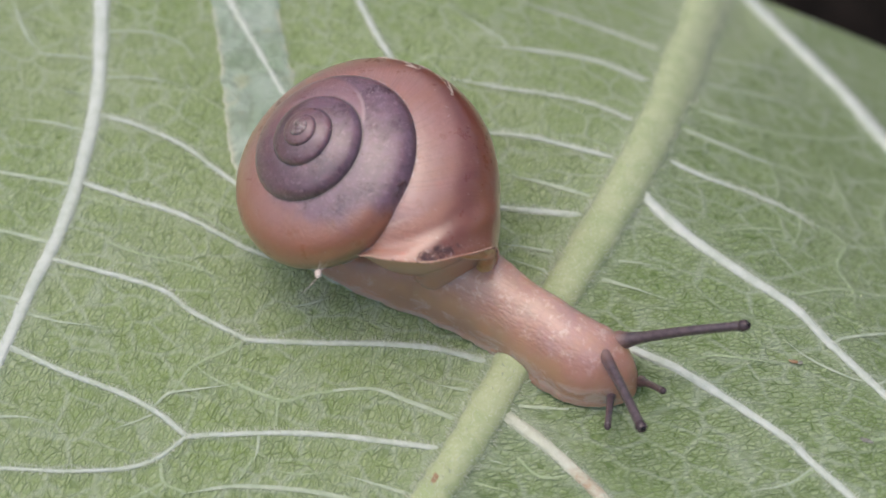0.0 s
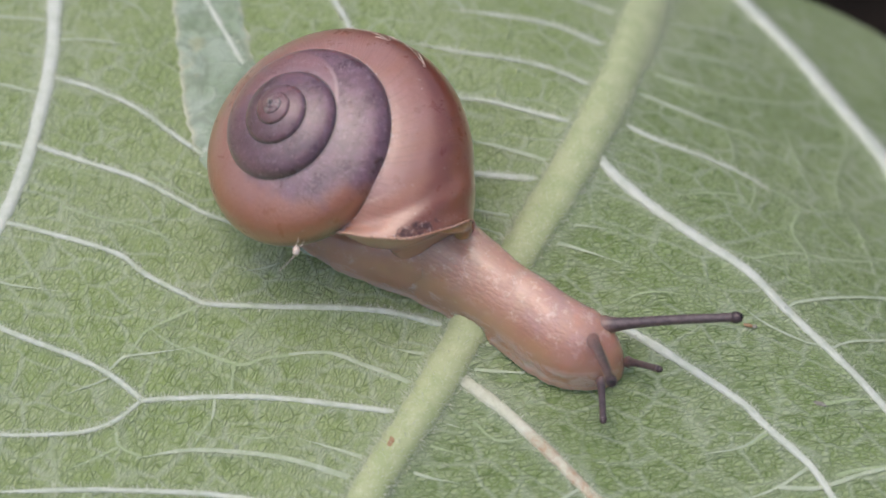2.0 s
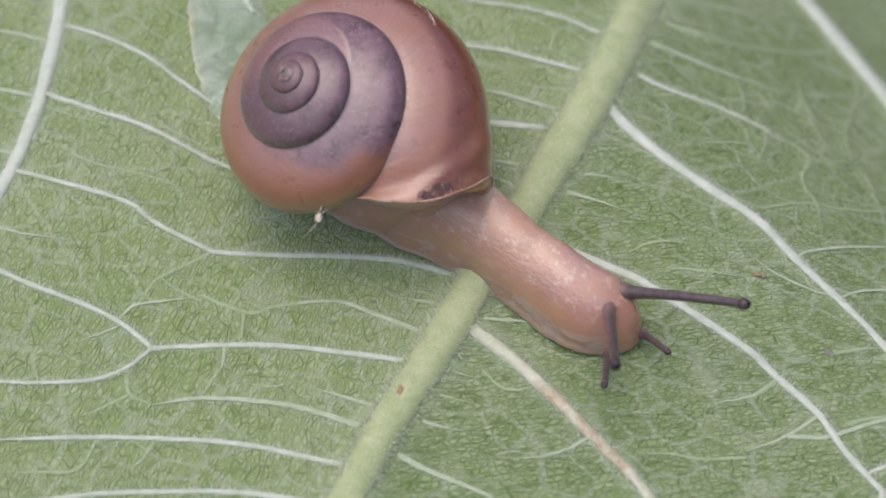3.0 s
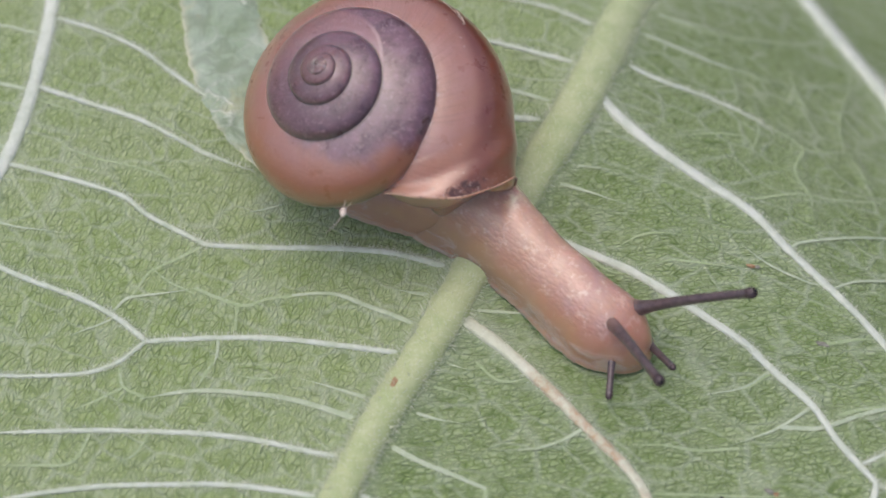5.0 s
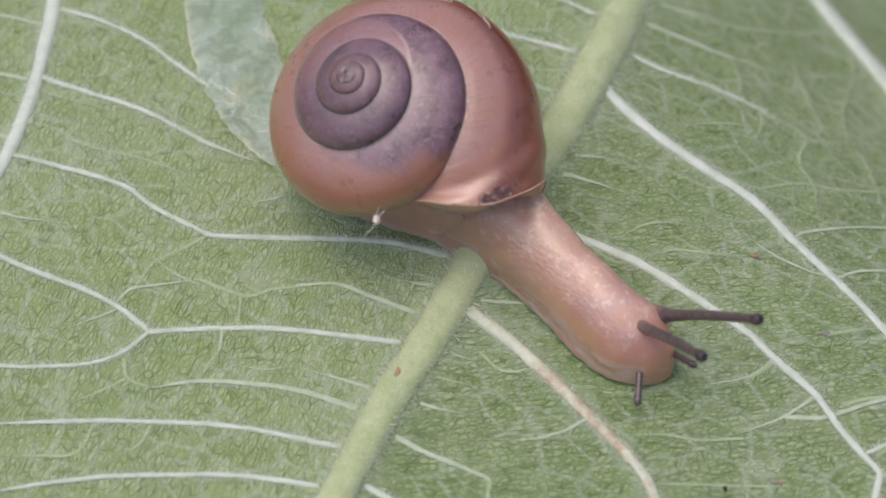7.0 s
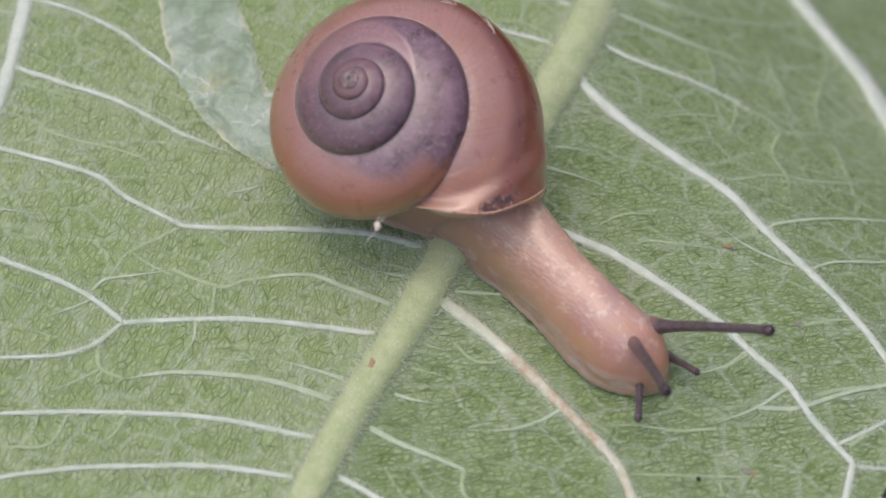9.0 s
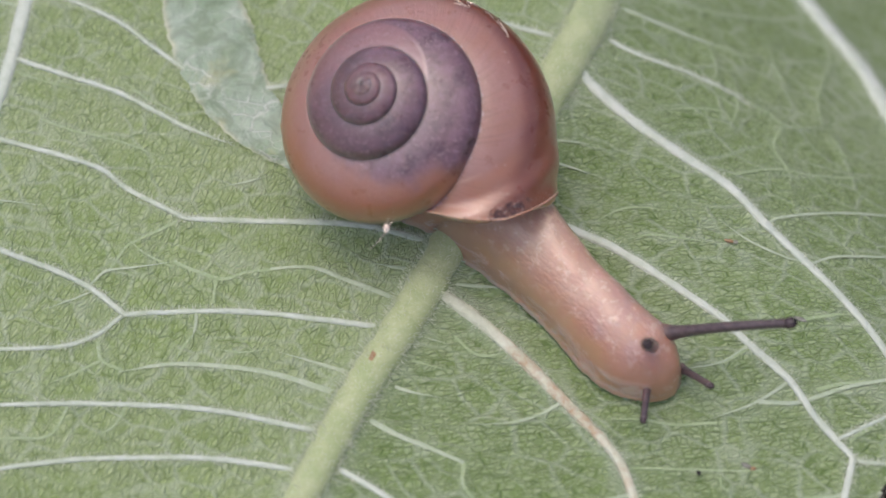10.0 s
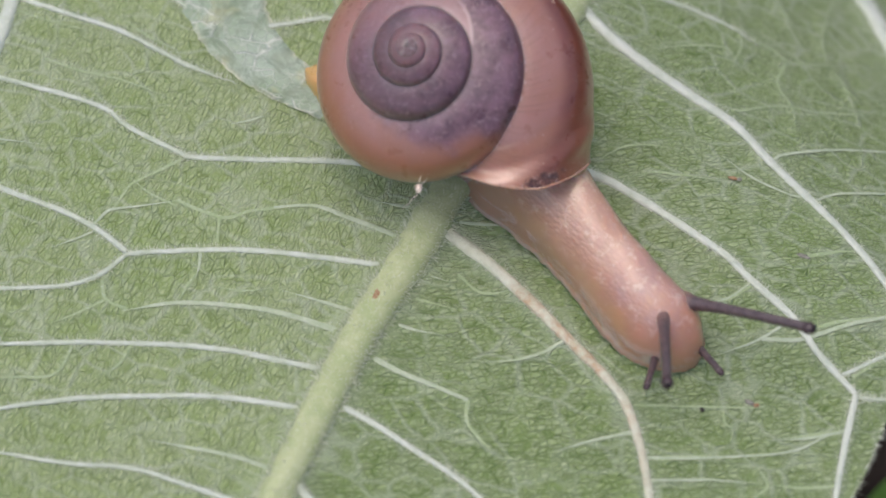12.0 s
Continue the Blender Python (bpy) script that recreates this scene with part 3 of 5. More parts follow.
vein("cross_vein", 0.28, 0.35, (-26.9, -12.9), (-20.7, -12.7), (-16.1, -12.8), (-11.5, -13.2), (-8.2, -13.9), (-5.9, -14.4), (-5.3, -14.5), free="a")
vein("cross_vein", 0.28, 0.35, (-26.5, -17.2), (-20.4, -16.3), (-15.2, -16.1), (-11.3, -16.2), (-6.9, -16.9), (-6.3, -17.0), free="a")
vein("cross_vein", 0.14, 0.24, (-15.7, -18.8), (-13.1, -19.3), (-10.5, -19.9), (-8.3, -20.7), (-8.1, -20.8), free="a")
vein("cross_vein", 0.24, 0.31, (-25.9, -19.2), (-20.1, -20.2), (-16.5, -20.5), (-13.6, -21.4), (-11.1, -22.3), (-8.8, -23.1), free="a")
vein("cross_vein", 0.28, 0.17, (-3.7, -13.2), (-1.6, -14.5), (0.4, -15.4), (2.6, -16.4))
vein("veinlet", 0.13, 0.08, (2.6, -16.4), (2.5, -17.7), (3.3, -18.9), (3.9, -19.6), free="b")
vein("cross_vein", 0.21, 0.10, (-2.7, -11.2), (-2.3, -11.3), (-0.3, -12.0), (1.7, -12.4), free="b")
vein("cross_vein", 0.21, 0.10, (-1.1, -8.1), (-0.1, -8.3), (1.7, -8.8), free="b")
vein("cross_vein", 0.17, 0.10, (8.5, -12.5), (7.0, -13.4), (5.3, -13.9), (3.3, -14.0), free="b")
vein("cross_vein", 0.17, 0.10, (11.9, -18.4), (9.7, -18.9), (7.4, -19.6), free="b")
vein("cross_vein", 0.14, 0.10, (19.5, -8.9), (17.8, -10.0), (15.4, -10.5), free="b")
vein("cross_vein", 0.17, 0.10, (21.7, -11.3), (19.5, -12.7), (16.8, -13.7), free="b")
vein("cross_vein", 0.21, 0.17, (19.8, -12.6), (22.2, -12.6), (25.0, -11.6), (27.9, -10.8), (28.5, -10.6))
vein("cross_vein", 0.24, 0.21, (24.3, -14.9), (25.7, -14.2), (27.5, -13.2), (29.0, -11.7))
vein("cross_vein", 0.28, 0.24, (25.0, -16.2), (26.1, -16.4), (28.4, -16.4), free="b")
vein("cross_vein", 0.14, 0.10, (24.1, -18.4), (22.0, -18.8), (19.7, -18.9), free="b")
vein("cross_vein", 0.14, 0.10, (12.5, -19.9), (14.5, -20.0), (17.7, -19.9), (20.9, -19.6), (23.2, -18.6))
vein("cross_vein", 0.17, 0.14, (21.6, -0.0), (22.6, 0.7), (25.8, 1.8), (29.9, 2.8), (32.9, 3.3), free="b")
vein("cross_vein", 0.14, 0.14, (24.0, -2.8), (25.6, -1.9), (29.1, -1.1), (32.0, -0.6), free="b")
vein("cross_vein", 0.17, 0.10, (1.1, -4.8), (3.1, -4.9), (5.2, -5.1))
vein("cross_vein", 0.14, 0.10, (12.6, -21.3), (13.4, -21.3), (16.3, -21.3), (19.1, -21.6), free="b")
vein("cross_vein", 0.14, 0.21, (-2.2, 26.5), (-0.1, 24.8), (1.3, 23.8), (1.8, 23.0), free="a")
vein("cross_vein", 0.24, 0.38, (0.9, 22.9), (4.2, 23.0), (7.3, 23.1), (9.6, 22.6), (12.2, 21.8), (12.8, 21.6), free="a")
vein("cross_vein", 0.24, 0.38, (3.1, 27.8), (7.9, 27.1), (11.1, 26.5), (13.8, 26.1), (14.1, 26.1), free="a")
vein("cross_vein", 0.17, 0.24, (9.3, 30.6), (12.2, 30.2), (14.7, 29.9), (15.1, 29.8), free="a")
vein("cross_vein", 0.21, 0.35, (-2.0, 19.9), (1.8, 19.1), (5.6, 18.8), (7.9, 18.4), (10.3, 17.5), (11.2, 17.2), free="a")
vein("cross_vein", 0.28, 0.42, (-1.2, 15.6), (2.9, 15.1), (5.5, 14.5), (8.8, 13.7), (9.8, 13.5), free="a")
vein("cross_vein", 0.17, 0.28, (1.4, 12.1), (3.9, 11.4), (7.1, 10.3), (8.1, 9.9), free="a")
vein("cross_vein", 0.35, 0.49, (-1.2, 9.8), (1.0, 9.5), (3.5, 9.2), (6.6, 8.8), (7.3, 8.5), free="a")
vein("cross_vein", 0.14, 0.21, (1.3, 6.7), (3.1, 6.4), (5.1, 6.0), (5.8, 5.6), free="a")
vein("cross_vein", 0.14, 0.28, (1.7, 5.6), (3.5, 4.9), (4.5, 4.4), (5.0, 4.2), free="a")
vein("cross_vein", 0.42, 0.21, (11.0, 14.7), (11.8, 14.4), (14.4, 13.3), (17.4, 12.6), (20.4, 11.6), (21.8, 10.7), free="b")
vein("cross_vein", 0.31, 0.17, (12.3, 18.0), (13.3, 17.8), (15.9, 17.0), (19.1, 16.3), (20.5, 16.1), free="b")
vein("cross_vein", 0.21, 0.14, (13.3, 20.7), (14.5, 20.3), (17.1, 20.1), (20.0, 20.3), free="b")
vein("cross_vein", 0.21, 0.14, (14.2, 23.8), (15.6, 23.6), (19.2, 24.1), (22.6, 24.1), free="b")
vein("cross_vein", 0.21, 0.14, (15.2, 27.3), (16.8, 27.1), (20.1, 27.9), (23.7, 28.3), free="b")
vein("cross_vein", 0.21, 0.10, (6.9, 6.0), (7.4, 5.8), (9.5, 5.3), (11.3, 5.1), free="b")
vein("cross_vein", 0.31, 0.14, (6.1, 4.5), (6.5, 4.4), (8.7, 3.7), (11.5, 2.6), free="b")
vein("cross_vein", 0.17, 0.10, (1.4, -4.7), (3.6, -5.0), (6.0, -5.0), free="b")
vein("cross_vein", 0.14, 0.10, (18.5, 0.0), (20.3, -1.5), (22.3, -2.4), (23.7, -2.6), free="a")
vein("cross_vein", 0.30, 0.30, (-9.8, 9.3), (-8.2, 9.6), (-6.2, 9.9), (-3.9, 9.6))
# faint veinlets between the stronger veins
vein("veinlet", 0.12, 0.08, (21.3, 11.2), (22.1, 10.8), (23.1, 10.4), (23.9, 9.6), (25.7, 9.8), (30.0, 11.2), free="ab")
vein("veinlet", 0.12, 0.08, (20.2, 16.3), (21.9, 15.9), (23.8, 16.0), free="b")
vein("veinlet", 0.17, 0.08, (14.6, 20.4), (16.9, 19.8), (20.0, 19.9), (24.0, 21.0), (28.5, 22.8), free="b")
vein("veinlet", 0.14, 0.08, (16.0, 23.2), (19.2, 23.8), (22.7, 25.3), free="b")
vein("veinlet", 0.16, 0.12, (24.2, 17.8), (24.3, 15.9), (24.7, 14.3), (25.1, 13.1), free="ab")
vein("veinlet", 0.11, 0.08, (23.9, 9.3), (23.0, 7.1), (23.7, 5.1), (23.6, 3.2), free="b")
vein("veinlet", 0.12, 0.08, (27.7, 9.8), (28.0, 8.2), (28.6, 7.3), free="ab")
vein("veinlet", 0.10, 0.08, (25.0, 16.4), (27.9, 17.7), (31.3, 19.0), free="b")
vein("veinlet", 0.10, 0.08, (19.8, 3.8), (22.9, 5.0), (25.7, 5.2), (28.9, 6.0))
vein("veinlet", 0.09, 0.07, (14.7, 8.2), (17.3, 9.0), (19.8, 9.3), (20.3, 7.9), free="ab")
vein("veinlet", 0.08, 0.07, (21.0, 13.2), (20.9, 10.3), (19.8, 7.3), free="ab")
vein("veinlet", 0.08, 0.07, (19.1, 17.8), (19.8, 13.9), (19.2, 11.7), free="ab")
vein("veinlet", 0.08, 0.07, (29.5, 23.3), (28.9, 18.3), (27.2, 13.4), (27.0, 10.3))
vein("veinlet", 0.10, 0.07, (17.3, -13.9), (14.8, -14.0), (12.9, -13.7), (10.7, -13.7), free="b")
vein("veinlet", 0.13, 0.10, (23.1, -7.0), (24.9, -6.5), (26.7, -6.1), free="b")
vein("veinlet", 0.09, 0.07, (12.5, -1.7), (14.3, -1.4), (15.9, -1.6), (18.8, -1.9), free="ab")
vein("veinlet", 0.09, 0.07, (10.7, -0.5), (12.7, 0.5), (15.6, 0.4), free="ab")
vein("veinlet", 0.08, 0.07, (8.8, -1.0), (10.4, -2.2), (12.8, -2.4), free="b")
vein("veinlet", 0.12, 0.08, (-2.2, -9.4), (-0.2, -10.0), (1.8, -10.6), free="b")
vein("veinlet", 0.10, 0.07, (2.1, -8.3), (3.7, -9.6), (6.5, -8.9), free="b")
vein("veinlet", 0.12, 0.10, (-19.0, -8.7), (-18.7, -9.9), (-17.4, -10.6))
vein("veinlet", 0.10, 0.07, (-18.8, -10.0), (-20.4, -10.9), (-21.8, -11.5), free="b")
vein("veinlet", 0.09, 0.08, (-12.2, -4.3), (-12.3, -5.3), (-12.3, -6.2))
vein("veinlet", 0.09, 0.07, (-12.4, -9.1), (-10.6, -9.4), (-8.9, -9.2), free="ab")
vein("veinlet", 0.11, 0.08, (-20.4, -12.9), (-21.3, -14.7), (-23.4, -14.9), (-25.6, -14.9), free="b")
vein("veinlet", 0.10, 0.07, (-17.0, -12.9), (-17.7, -14.2), (-19.0, -14.9), free="b")
vein("veinlet", 0.08, 0.06, (-14.9, -3.7), (-16.7, -2.7), (-17.8, -1.7), free="b")
vein("veinlet", 0.09, 0.06, (-23.8, 6.9), (-21.6, 6.0), (-18.7, 5.2), (-15.6, 3.9), free="b")
vein("veinlet", 0.08, 0.06, (-26.4, 10.8), (-23.7, 9.7), (-20.4, 8.8), free="b")
vein("veinlet", 0.08, 0.06, (-19.0, 9.9), (-17.5, 8.6), (-15.8, 7.6), free="ab")
vein("veinlet", 0.10, 0.10, (17.7, -10.2), (18.4, -9.8), (19.5, -9.1), free="a")
vein("veinlet", 0.08, 0.06, (12.2, -16.7), (14.7, -16.8), (17.7, -16.9), (19.6, -16.9))
vein("veinlet", 0.14, 0.08, (13.0, -20.0), (15.4, -19.9), (18.0, -20.0), free="b")
vein("veinlet", 0.11, 0.12, (20.4, -18.8), (22.3, -18.6), (24.2, -18.4), free="a")
vein("veinlet", 0.12, 0.10, (19.4, -21.6), (21.4, -21.8), (23.4, -21.7), free="a")
vein("veinlet", 0.14, 0.10, (23.3, -11.8), (25.0, -11.3), (27.3, -10.9), free="b")
vein("veinlet", 0.14, 0.12, (24.9, -15.0), (26.0, -14.3), (26.9, -13.9), free="b")
vein("veinlet", 0.08, 0.07, (17.2, -17.3), (17.3, -17.9), (17.7, -18.2))
vein("veinlet", 0.09, 0.08, (18.6, -20.1), (19.4, -21.6), (18.6, -22.4), free="a")

bm = bmesh.new()
loops = []
stalk = catmull([Vector(p) for p in ((17.5, 40, -13.5), (16.5, 47, -17), (12, 60, -42), (5, 70, -105), (0, 75, -195))], 12)
for i, c in enumerate(stalk):
    d = (stalk[min(i + 1, len(stalk) - 1)] - stalk[max(i - 1, 0)]).normalized()
    e = d.cross(Vector((0, 1, 0.3))).normalized()
    f = d.cross(e)
    loops.append([bm.verts.new((c + (e * math.cos(q) + f * math.sin(q)) * 1.6) * MM) for q in [k * math.pi / 5 for k in range(10)]])
skin(bm, loops, caps=True)
part("petiole", bm, MIDRIB, leaf, "stout green leaf stalk rooted in the soil")

# outline of the blade, from its base at the stalk to its tip, as the two margins at each distance along it (millimetres)
LEFT_MARGIN = [(-78, -20), (-70, -38), (-58, -56), (-40, -72), (-15, -80), (10, -78), (28, -66), (37, -40), (43, 0), (46, 15)]
RIGHT_MARGIN = [(-78, -18), (-60, -3), (-45, 8), (-35, 14.5), (-26.3, 21.6), (-22.4, 24.2), (-17.5, 26.8), (-12, 30), (0, 36), (12, 39),
                (24, 42), (32, 41), (36, 37), (37.7, 32.4), (38.3, 26.5), (38.8, 21.5), (41, 18.8), (46, 17)]


def margin(table, y):
    line = catmull([Vector(p) for p in table], 6)
    return float(np.interp(y, [p.x for p in line], [p.y for p in line]))


def spread(lo, hi, fine_lo, fine_hi, fine, coarse):
    out = list(np.arange(lo, fine_lo, coarse)) + list(np.arange(fine_lo, fine_hi, fine)) + list(np.arange(fine_hi, hi + 0.01, coarse))
    return np.array(out)


def build_blade():
    """One sheet, quilted between the veins, with a slightly ragged margin."""
    ys = spread(-78, 46, -27, 41, 0.22, 1.0)
    cols = spread(-82, 40, -36, 36, 0.24, 1.2)
    line = np.array(VEIN_LINES)
    verts, n = [], len(cols)
    for y in ys:
        ragged = 0.25 * noise.noise((y * 0.9, 3.1, 0)) + 0.12 * noise.noise((y * 4.0, 7.7, 0))
        lo, hi = margin(LEFT_MARGIN, y), margin(RIGHT_MARGIN, y) + ragged
        xs = np.clip(cols, lo, hi)
        for x in xs:
            verts.append((x, y))
    v = np.array(verts)
    rise, near = np.zeros(len(v)), np.zeros(len(v))
    for k in range(0, len(v), 4000):
        d = np.hypot(v[k:k + 4000, 0:1] - line[:, 0], v[k:k + 4000, 1:2] - line[:, 1])
        ridge = np.exp(-(d / (0.35 + 1.3 * line[:, 2])) ** 2) * (0.16 + 0.35 * line[:, 2])
        rise[k:k + 4000] = ridge.max(axis=1)
        near[k:k + 4000] = (np.exp(-(d / (0.28 + 1.25 * line[:, 2])) ** 2) * np.clip(line[:, 2] * 3.2, 0.25, 1.0)).max(axis=1)
    bm_verts = []
    for (x, y), r in zip(v, rise):
        z = blade_height(x * MM, y * MM) / MM + r + 0.03 * noise.noise((x * 2.4, y * 1.6, 7))
        bm_verts.append((x * MM, y * MM, (z - 0.19) * MM))
    faces = []
    for j in range(len(ys) - 1):
        for i in range(n - 1):
            a, b = j * n + i, j * n + i + 1
            if v[b, 0] - v[a, 0] > 1e-6 or v[b + n, 0] - v[a + n, 0] > 1e-6:
                faces.append((a, b, b + n, a + n))
    me = bpy.data.meshes.new("blade")
    me.from_pydata(bm_verts, [], faces)
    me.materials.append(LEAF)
    me.attributes.new("vein_tissue", "FLOAT", "POINT").data.foreach_set("value", near)
    me.shade_smooth()
    ob = new("blade", me)
    ob.parent = leaf
    thick = ob.modifiers.new("thickness", "SOLIDIFY")
    thick.thickness, thick.offset = 0.00025, -1.0
    return ob


build_blade()


def build_hairs():
    """Short white hairs on the veins and along the near margin."""
    rng = random.Random(5)
    verts, faces = [], []

    def hair(p, way, length, thick):
        side = way.cross(Vector((rng.uniform(-1, 1), rng.uniform(-1, 1), 0.3))).normalized() * thick
        bend = Vector((rng.uniform(-1, 1), rng.uniform(-1, 1), rng.uniform(-0.4, 0.6))) * length * 0.2
        k = len(verts)
        verts.extend([p - side, p + side, p + way * length * 0.55 + bend * 0.4 + side * 0.7, p + way * length * 0.55 + bend * 0.4 - side * 0.7, p + way * length + bend])
        faces.extend([(k, k + 1, k + 2, k + 3), (k + 3, k + 2, k + 4)])

    for c, side, w, tall, name in HAIR_ROOTS:
        if abs(c.x) > 36 or abs(c.y) > 37:
            continue
        for _ in range(12 if name == "midrib" else 9):
            a = rng.choice((rng.uniform(0.0, 0.7), math.pi - rng.uniform(0.0, 0.7), rng.uniform(0.3, 2.8)))
            at = c + side * math.cos(a) * w + Vector((-side.y, side.x)) * rng.uniform(-0.6, 0.6)
            p = Vector((at.x * MM, at.y * MM, blade_height(at.x * MM, at.y * MM) + (math.sin(a) * w * tall) * MM))
            way = Vector((side.x * math.cos(a), side.y * math.cos(a), math.sin(a) * 0.8 + 0.25))
            way = (way + Vector((rng.uniform(-0.5, 0.5), rng.uniform(-0.5, 0.5), 0))).normalized()
            hair(p, way, (rng.uniform(0.2, 0.65) if name == "midrib" else rng.uniform(0.14, 0.42)) * MM, (0.022 if name == "midrib" else 0.018) * MM)
    for _ in range(900):
        y = rng.uniform(-30, -8)
        x = margin(RIGHT_MARGIN, y) + rng.uniform(-0.3, 0.0)
        hair(Vector((x * MM, y * MM, blade_height(x * MM, y * MM) - 0.1 * MM)), Vector((0.8, rng.uniform(-0.6, 0.2), rng.uniform(-0.1, 0.7))).normalized(), rng.uniform(0.2, 0.45) * MM, 0.013 * MM)
    me = bpy.data.meshes.new("vein_hairs")
    me.from_pydata(verts, [], faces)
    me.materials.append(HAIR)
    ob = new("vein_hairs", me)
    ob.parent = leaf
    tagged(ob, "short white hairs along the veins", kind="stuff")


build_hairs()


def build_film():
    """The grazed strip: a wrinkled, half-clear membrane let into the blade."""
    left = catmull([Vector(p) for p in ((-21, 40), (-18.7, 26.9), (-17.6, 21.0), (-16.8, 15.4), (-15.8, 11.8), (-14.4, 8.8), (-12.8, 6.6), (-10.2, 4.4), (-6.3, 2.4))], 14)
    right = catmull([Vector(p) for p in ((-16, 40), (-14.1, 26.9), (-12.7, 20.5), (-11.7, 16.3), (-10.9, 14.4), (-10.4, 12.3), (-9.2, 8.8), (-6.9, 6.0), (-4.2, 3.6))], 14)
    bm = bmesh.new()
    rim = bm.verts.layers.float.new("rim")
    rows, n = [], 34
    for i, (a, b) in enumerate(zip(left, right)):
        a = a + Vector((0.30 * noise.noise((i * 0.31, 1, 0)) + 0.14 * noise.noise((i * 1.1, 5, 0)), 0))
        b = b + Vector((0.22 * noise.noise((i * 0.37, 9, 0)) + 0.14 * noise.noise((i * 1.3, 2, 0)), 0))
        row = []
        for k in range(n):
            q = a.lerp(b, k / (n - 1))
            low = smoothstep(16, 5, q.y)
            edge = min(k, n - 1 - k) / 3
            up = 0.12 + (0.04 + 0.10 * low) * noise.noise((q.x * 1.2, q.y * 1.2, 8)) + (0.02 + 0.05 * low) * noise.noise((q.x * 3.5, q.y * 3.5, 2))
            up = up * min(1.0, edge) - 0.02 * (1 - min(1.0, edge))
            row.append(bm.verts.new((q.x * MM, q.y * MM, blade_height(q.x * MM, q.y * MM) + up * MM)))
            row[-1][rim] = math.exp(-(min(k, n - 1 - k) / 1.8) ** 2)
        rows.append(row)
    skin(bm, rows, closed=False)
    if sum(f.normal.z for f in bm.faces) < 0:
        bmesh.ops.reverse_faces(bm, faces=bm.faces)
    part("grazed_patch", bm, FILM, leaf, "pale wrinkled membrane where the leaf was grazed")


build_film()


def mark(name, x, y, wide, tall, turn, material, label, lift=0.0):
    """A small uneven scar or crumb lying on the blade (millimetres)."""
    bm = bmesh.new()
    bmesh.ops.create_icosphere(bm, subdivisions=3, radius=1.0)
    for v in bm.verts:
        v.co *= 1 + 0.45 * noise.noise(v.co * 1.7 + Vector((x, y, 0)))
    bmesh.ops.transform(bm, verts=bm.verts, matrix=pose(x * MM, y * MM, blade_height(x * MM, y * MM) + (0.02 + lift) * MM, 0, 0, turn)
                        @ Matrix.Diagonal((wide * MM, tall * MM, (0.13 if material is BLACK else 0.06) * MM, 1)))
    return part(name, bm, material, leaf, label)


mark("scar", -2.7, -10.0, 0.17, 0.58, -20, RUST, "small rusty scar on the midrib", 0.80)
mark("scar", 19.0, -1.6, 0.26, 0.13, -10, RUST, "small brownish scar on the blade", 0.03)
mark("scar", 19.4, -1.65, 0.16, 0.13, 30, GREYMARK, "", 0.03)
mark("scar", 22.8, -7.0, 0.38, 0.14, -20, GREYMARK, "faint grey scar on the blade", -0.05)
crumb = mark("crumb", 16.0, -17.1, 0.13, 0.13, 0, BLACK, "", 0.10)
crumb.parent = None
tagged(crumb, "tiny round black crumb lying on the leaf", "crumb")
mark("scar", 18.8, -16.6, 0.32, 0.14, -25, GREYMARK, "brown and grey scar on the blade", 0.03)
mark("scar", 19.15, -16.8, 0.16, 0.12, 10, RUST, "", 0.05)


# ---------------------------------------------------------------- a second leaf, lower down
def low_leaf(m):
    thing = tagged(new("small_leaf"), "smooth bright green leaf growing below the downy leaf", "leaf")
    bm = bmesh.new()
    rows = []
    for i in range(41):
        t = i / 40
        half = 0.022 * math.sin(math.pi * t ** 0.8) ** 0.8 + 0.0004
        rows.append([bm.verts.new((t * 0.09, half * k / 8, 0.004 * abs(k / 8) - 0.03 * (t - 0.5) ** 2)) for k in range(-8, 9)])
    skin(bm, rows, closed=False)
    part("blade", bm, UNDERLEAF, thing).modifiers.new("thickness", "SOLIDIFY").thickness = 0.0003
    bm = bmesh.new()
    loops = [[bm.verts.new((t * 0.09, 0.0006 * math.cos(a), 0.0006 * math.sin(a) - 0.03 * (t - 0.5) ** 2)) for a in [k * math.pi / 3 for k in range(6)]] for t in [k / 20 for k in range(21)]]
    skin(bm, loops, caps=True)
    part("midrib", bm, CROSS, thing)
    bm = bmesh.new()
    loops = []
    for k in range(13):
        t = k / 12
        c = Vector((0.002 - 0.02 * t, 0, -0.0075 - 0.15 * t ** 1.5))
        loops.append([bm.verts.new(c + Vector((math.cos(q), math.sin(q), 0)) * 0.0008) for q in [j * math.pi / 4 for j in range(8)]])
    skin(bm, loops, caps=True)
    part("petiole", bm, UNDERLEAF, thing)
    thing.matrix_world = m
    return thing


low_leaf(pose(0.0230, -0.0447, -0.0400, 0, 0, 36.8))

# ---------------------------------------------------------------- snail
snail = tagged(new("snail"), "brown snail with a purplish spiral shell crawling on the leaf", "snail")
WHORL, UNIT = 1.834, 0.00630
MOUTH = -0.73
# how far the whorl runs forward at each place round the tube: furthest on its outer side, least at the suture
MOUTH_EDGE = [(-3.1416, -0.73), (-1.2, -0.80), (-0.6, -0.85), (0.1, -0.90), (0.4, -0.88), (0.6, -0.855), (0.8, -0.80), (1.0, -0.745),
              (1.2, -0.70), (1.4, -0.66), (1.6, -0.645), (1.8, -0.665), (2.2, -0.70), (3.1416, -0.73)]
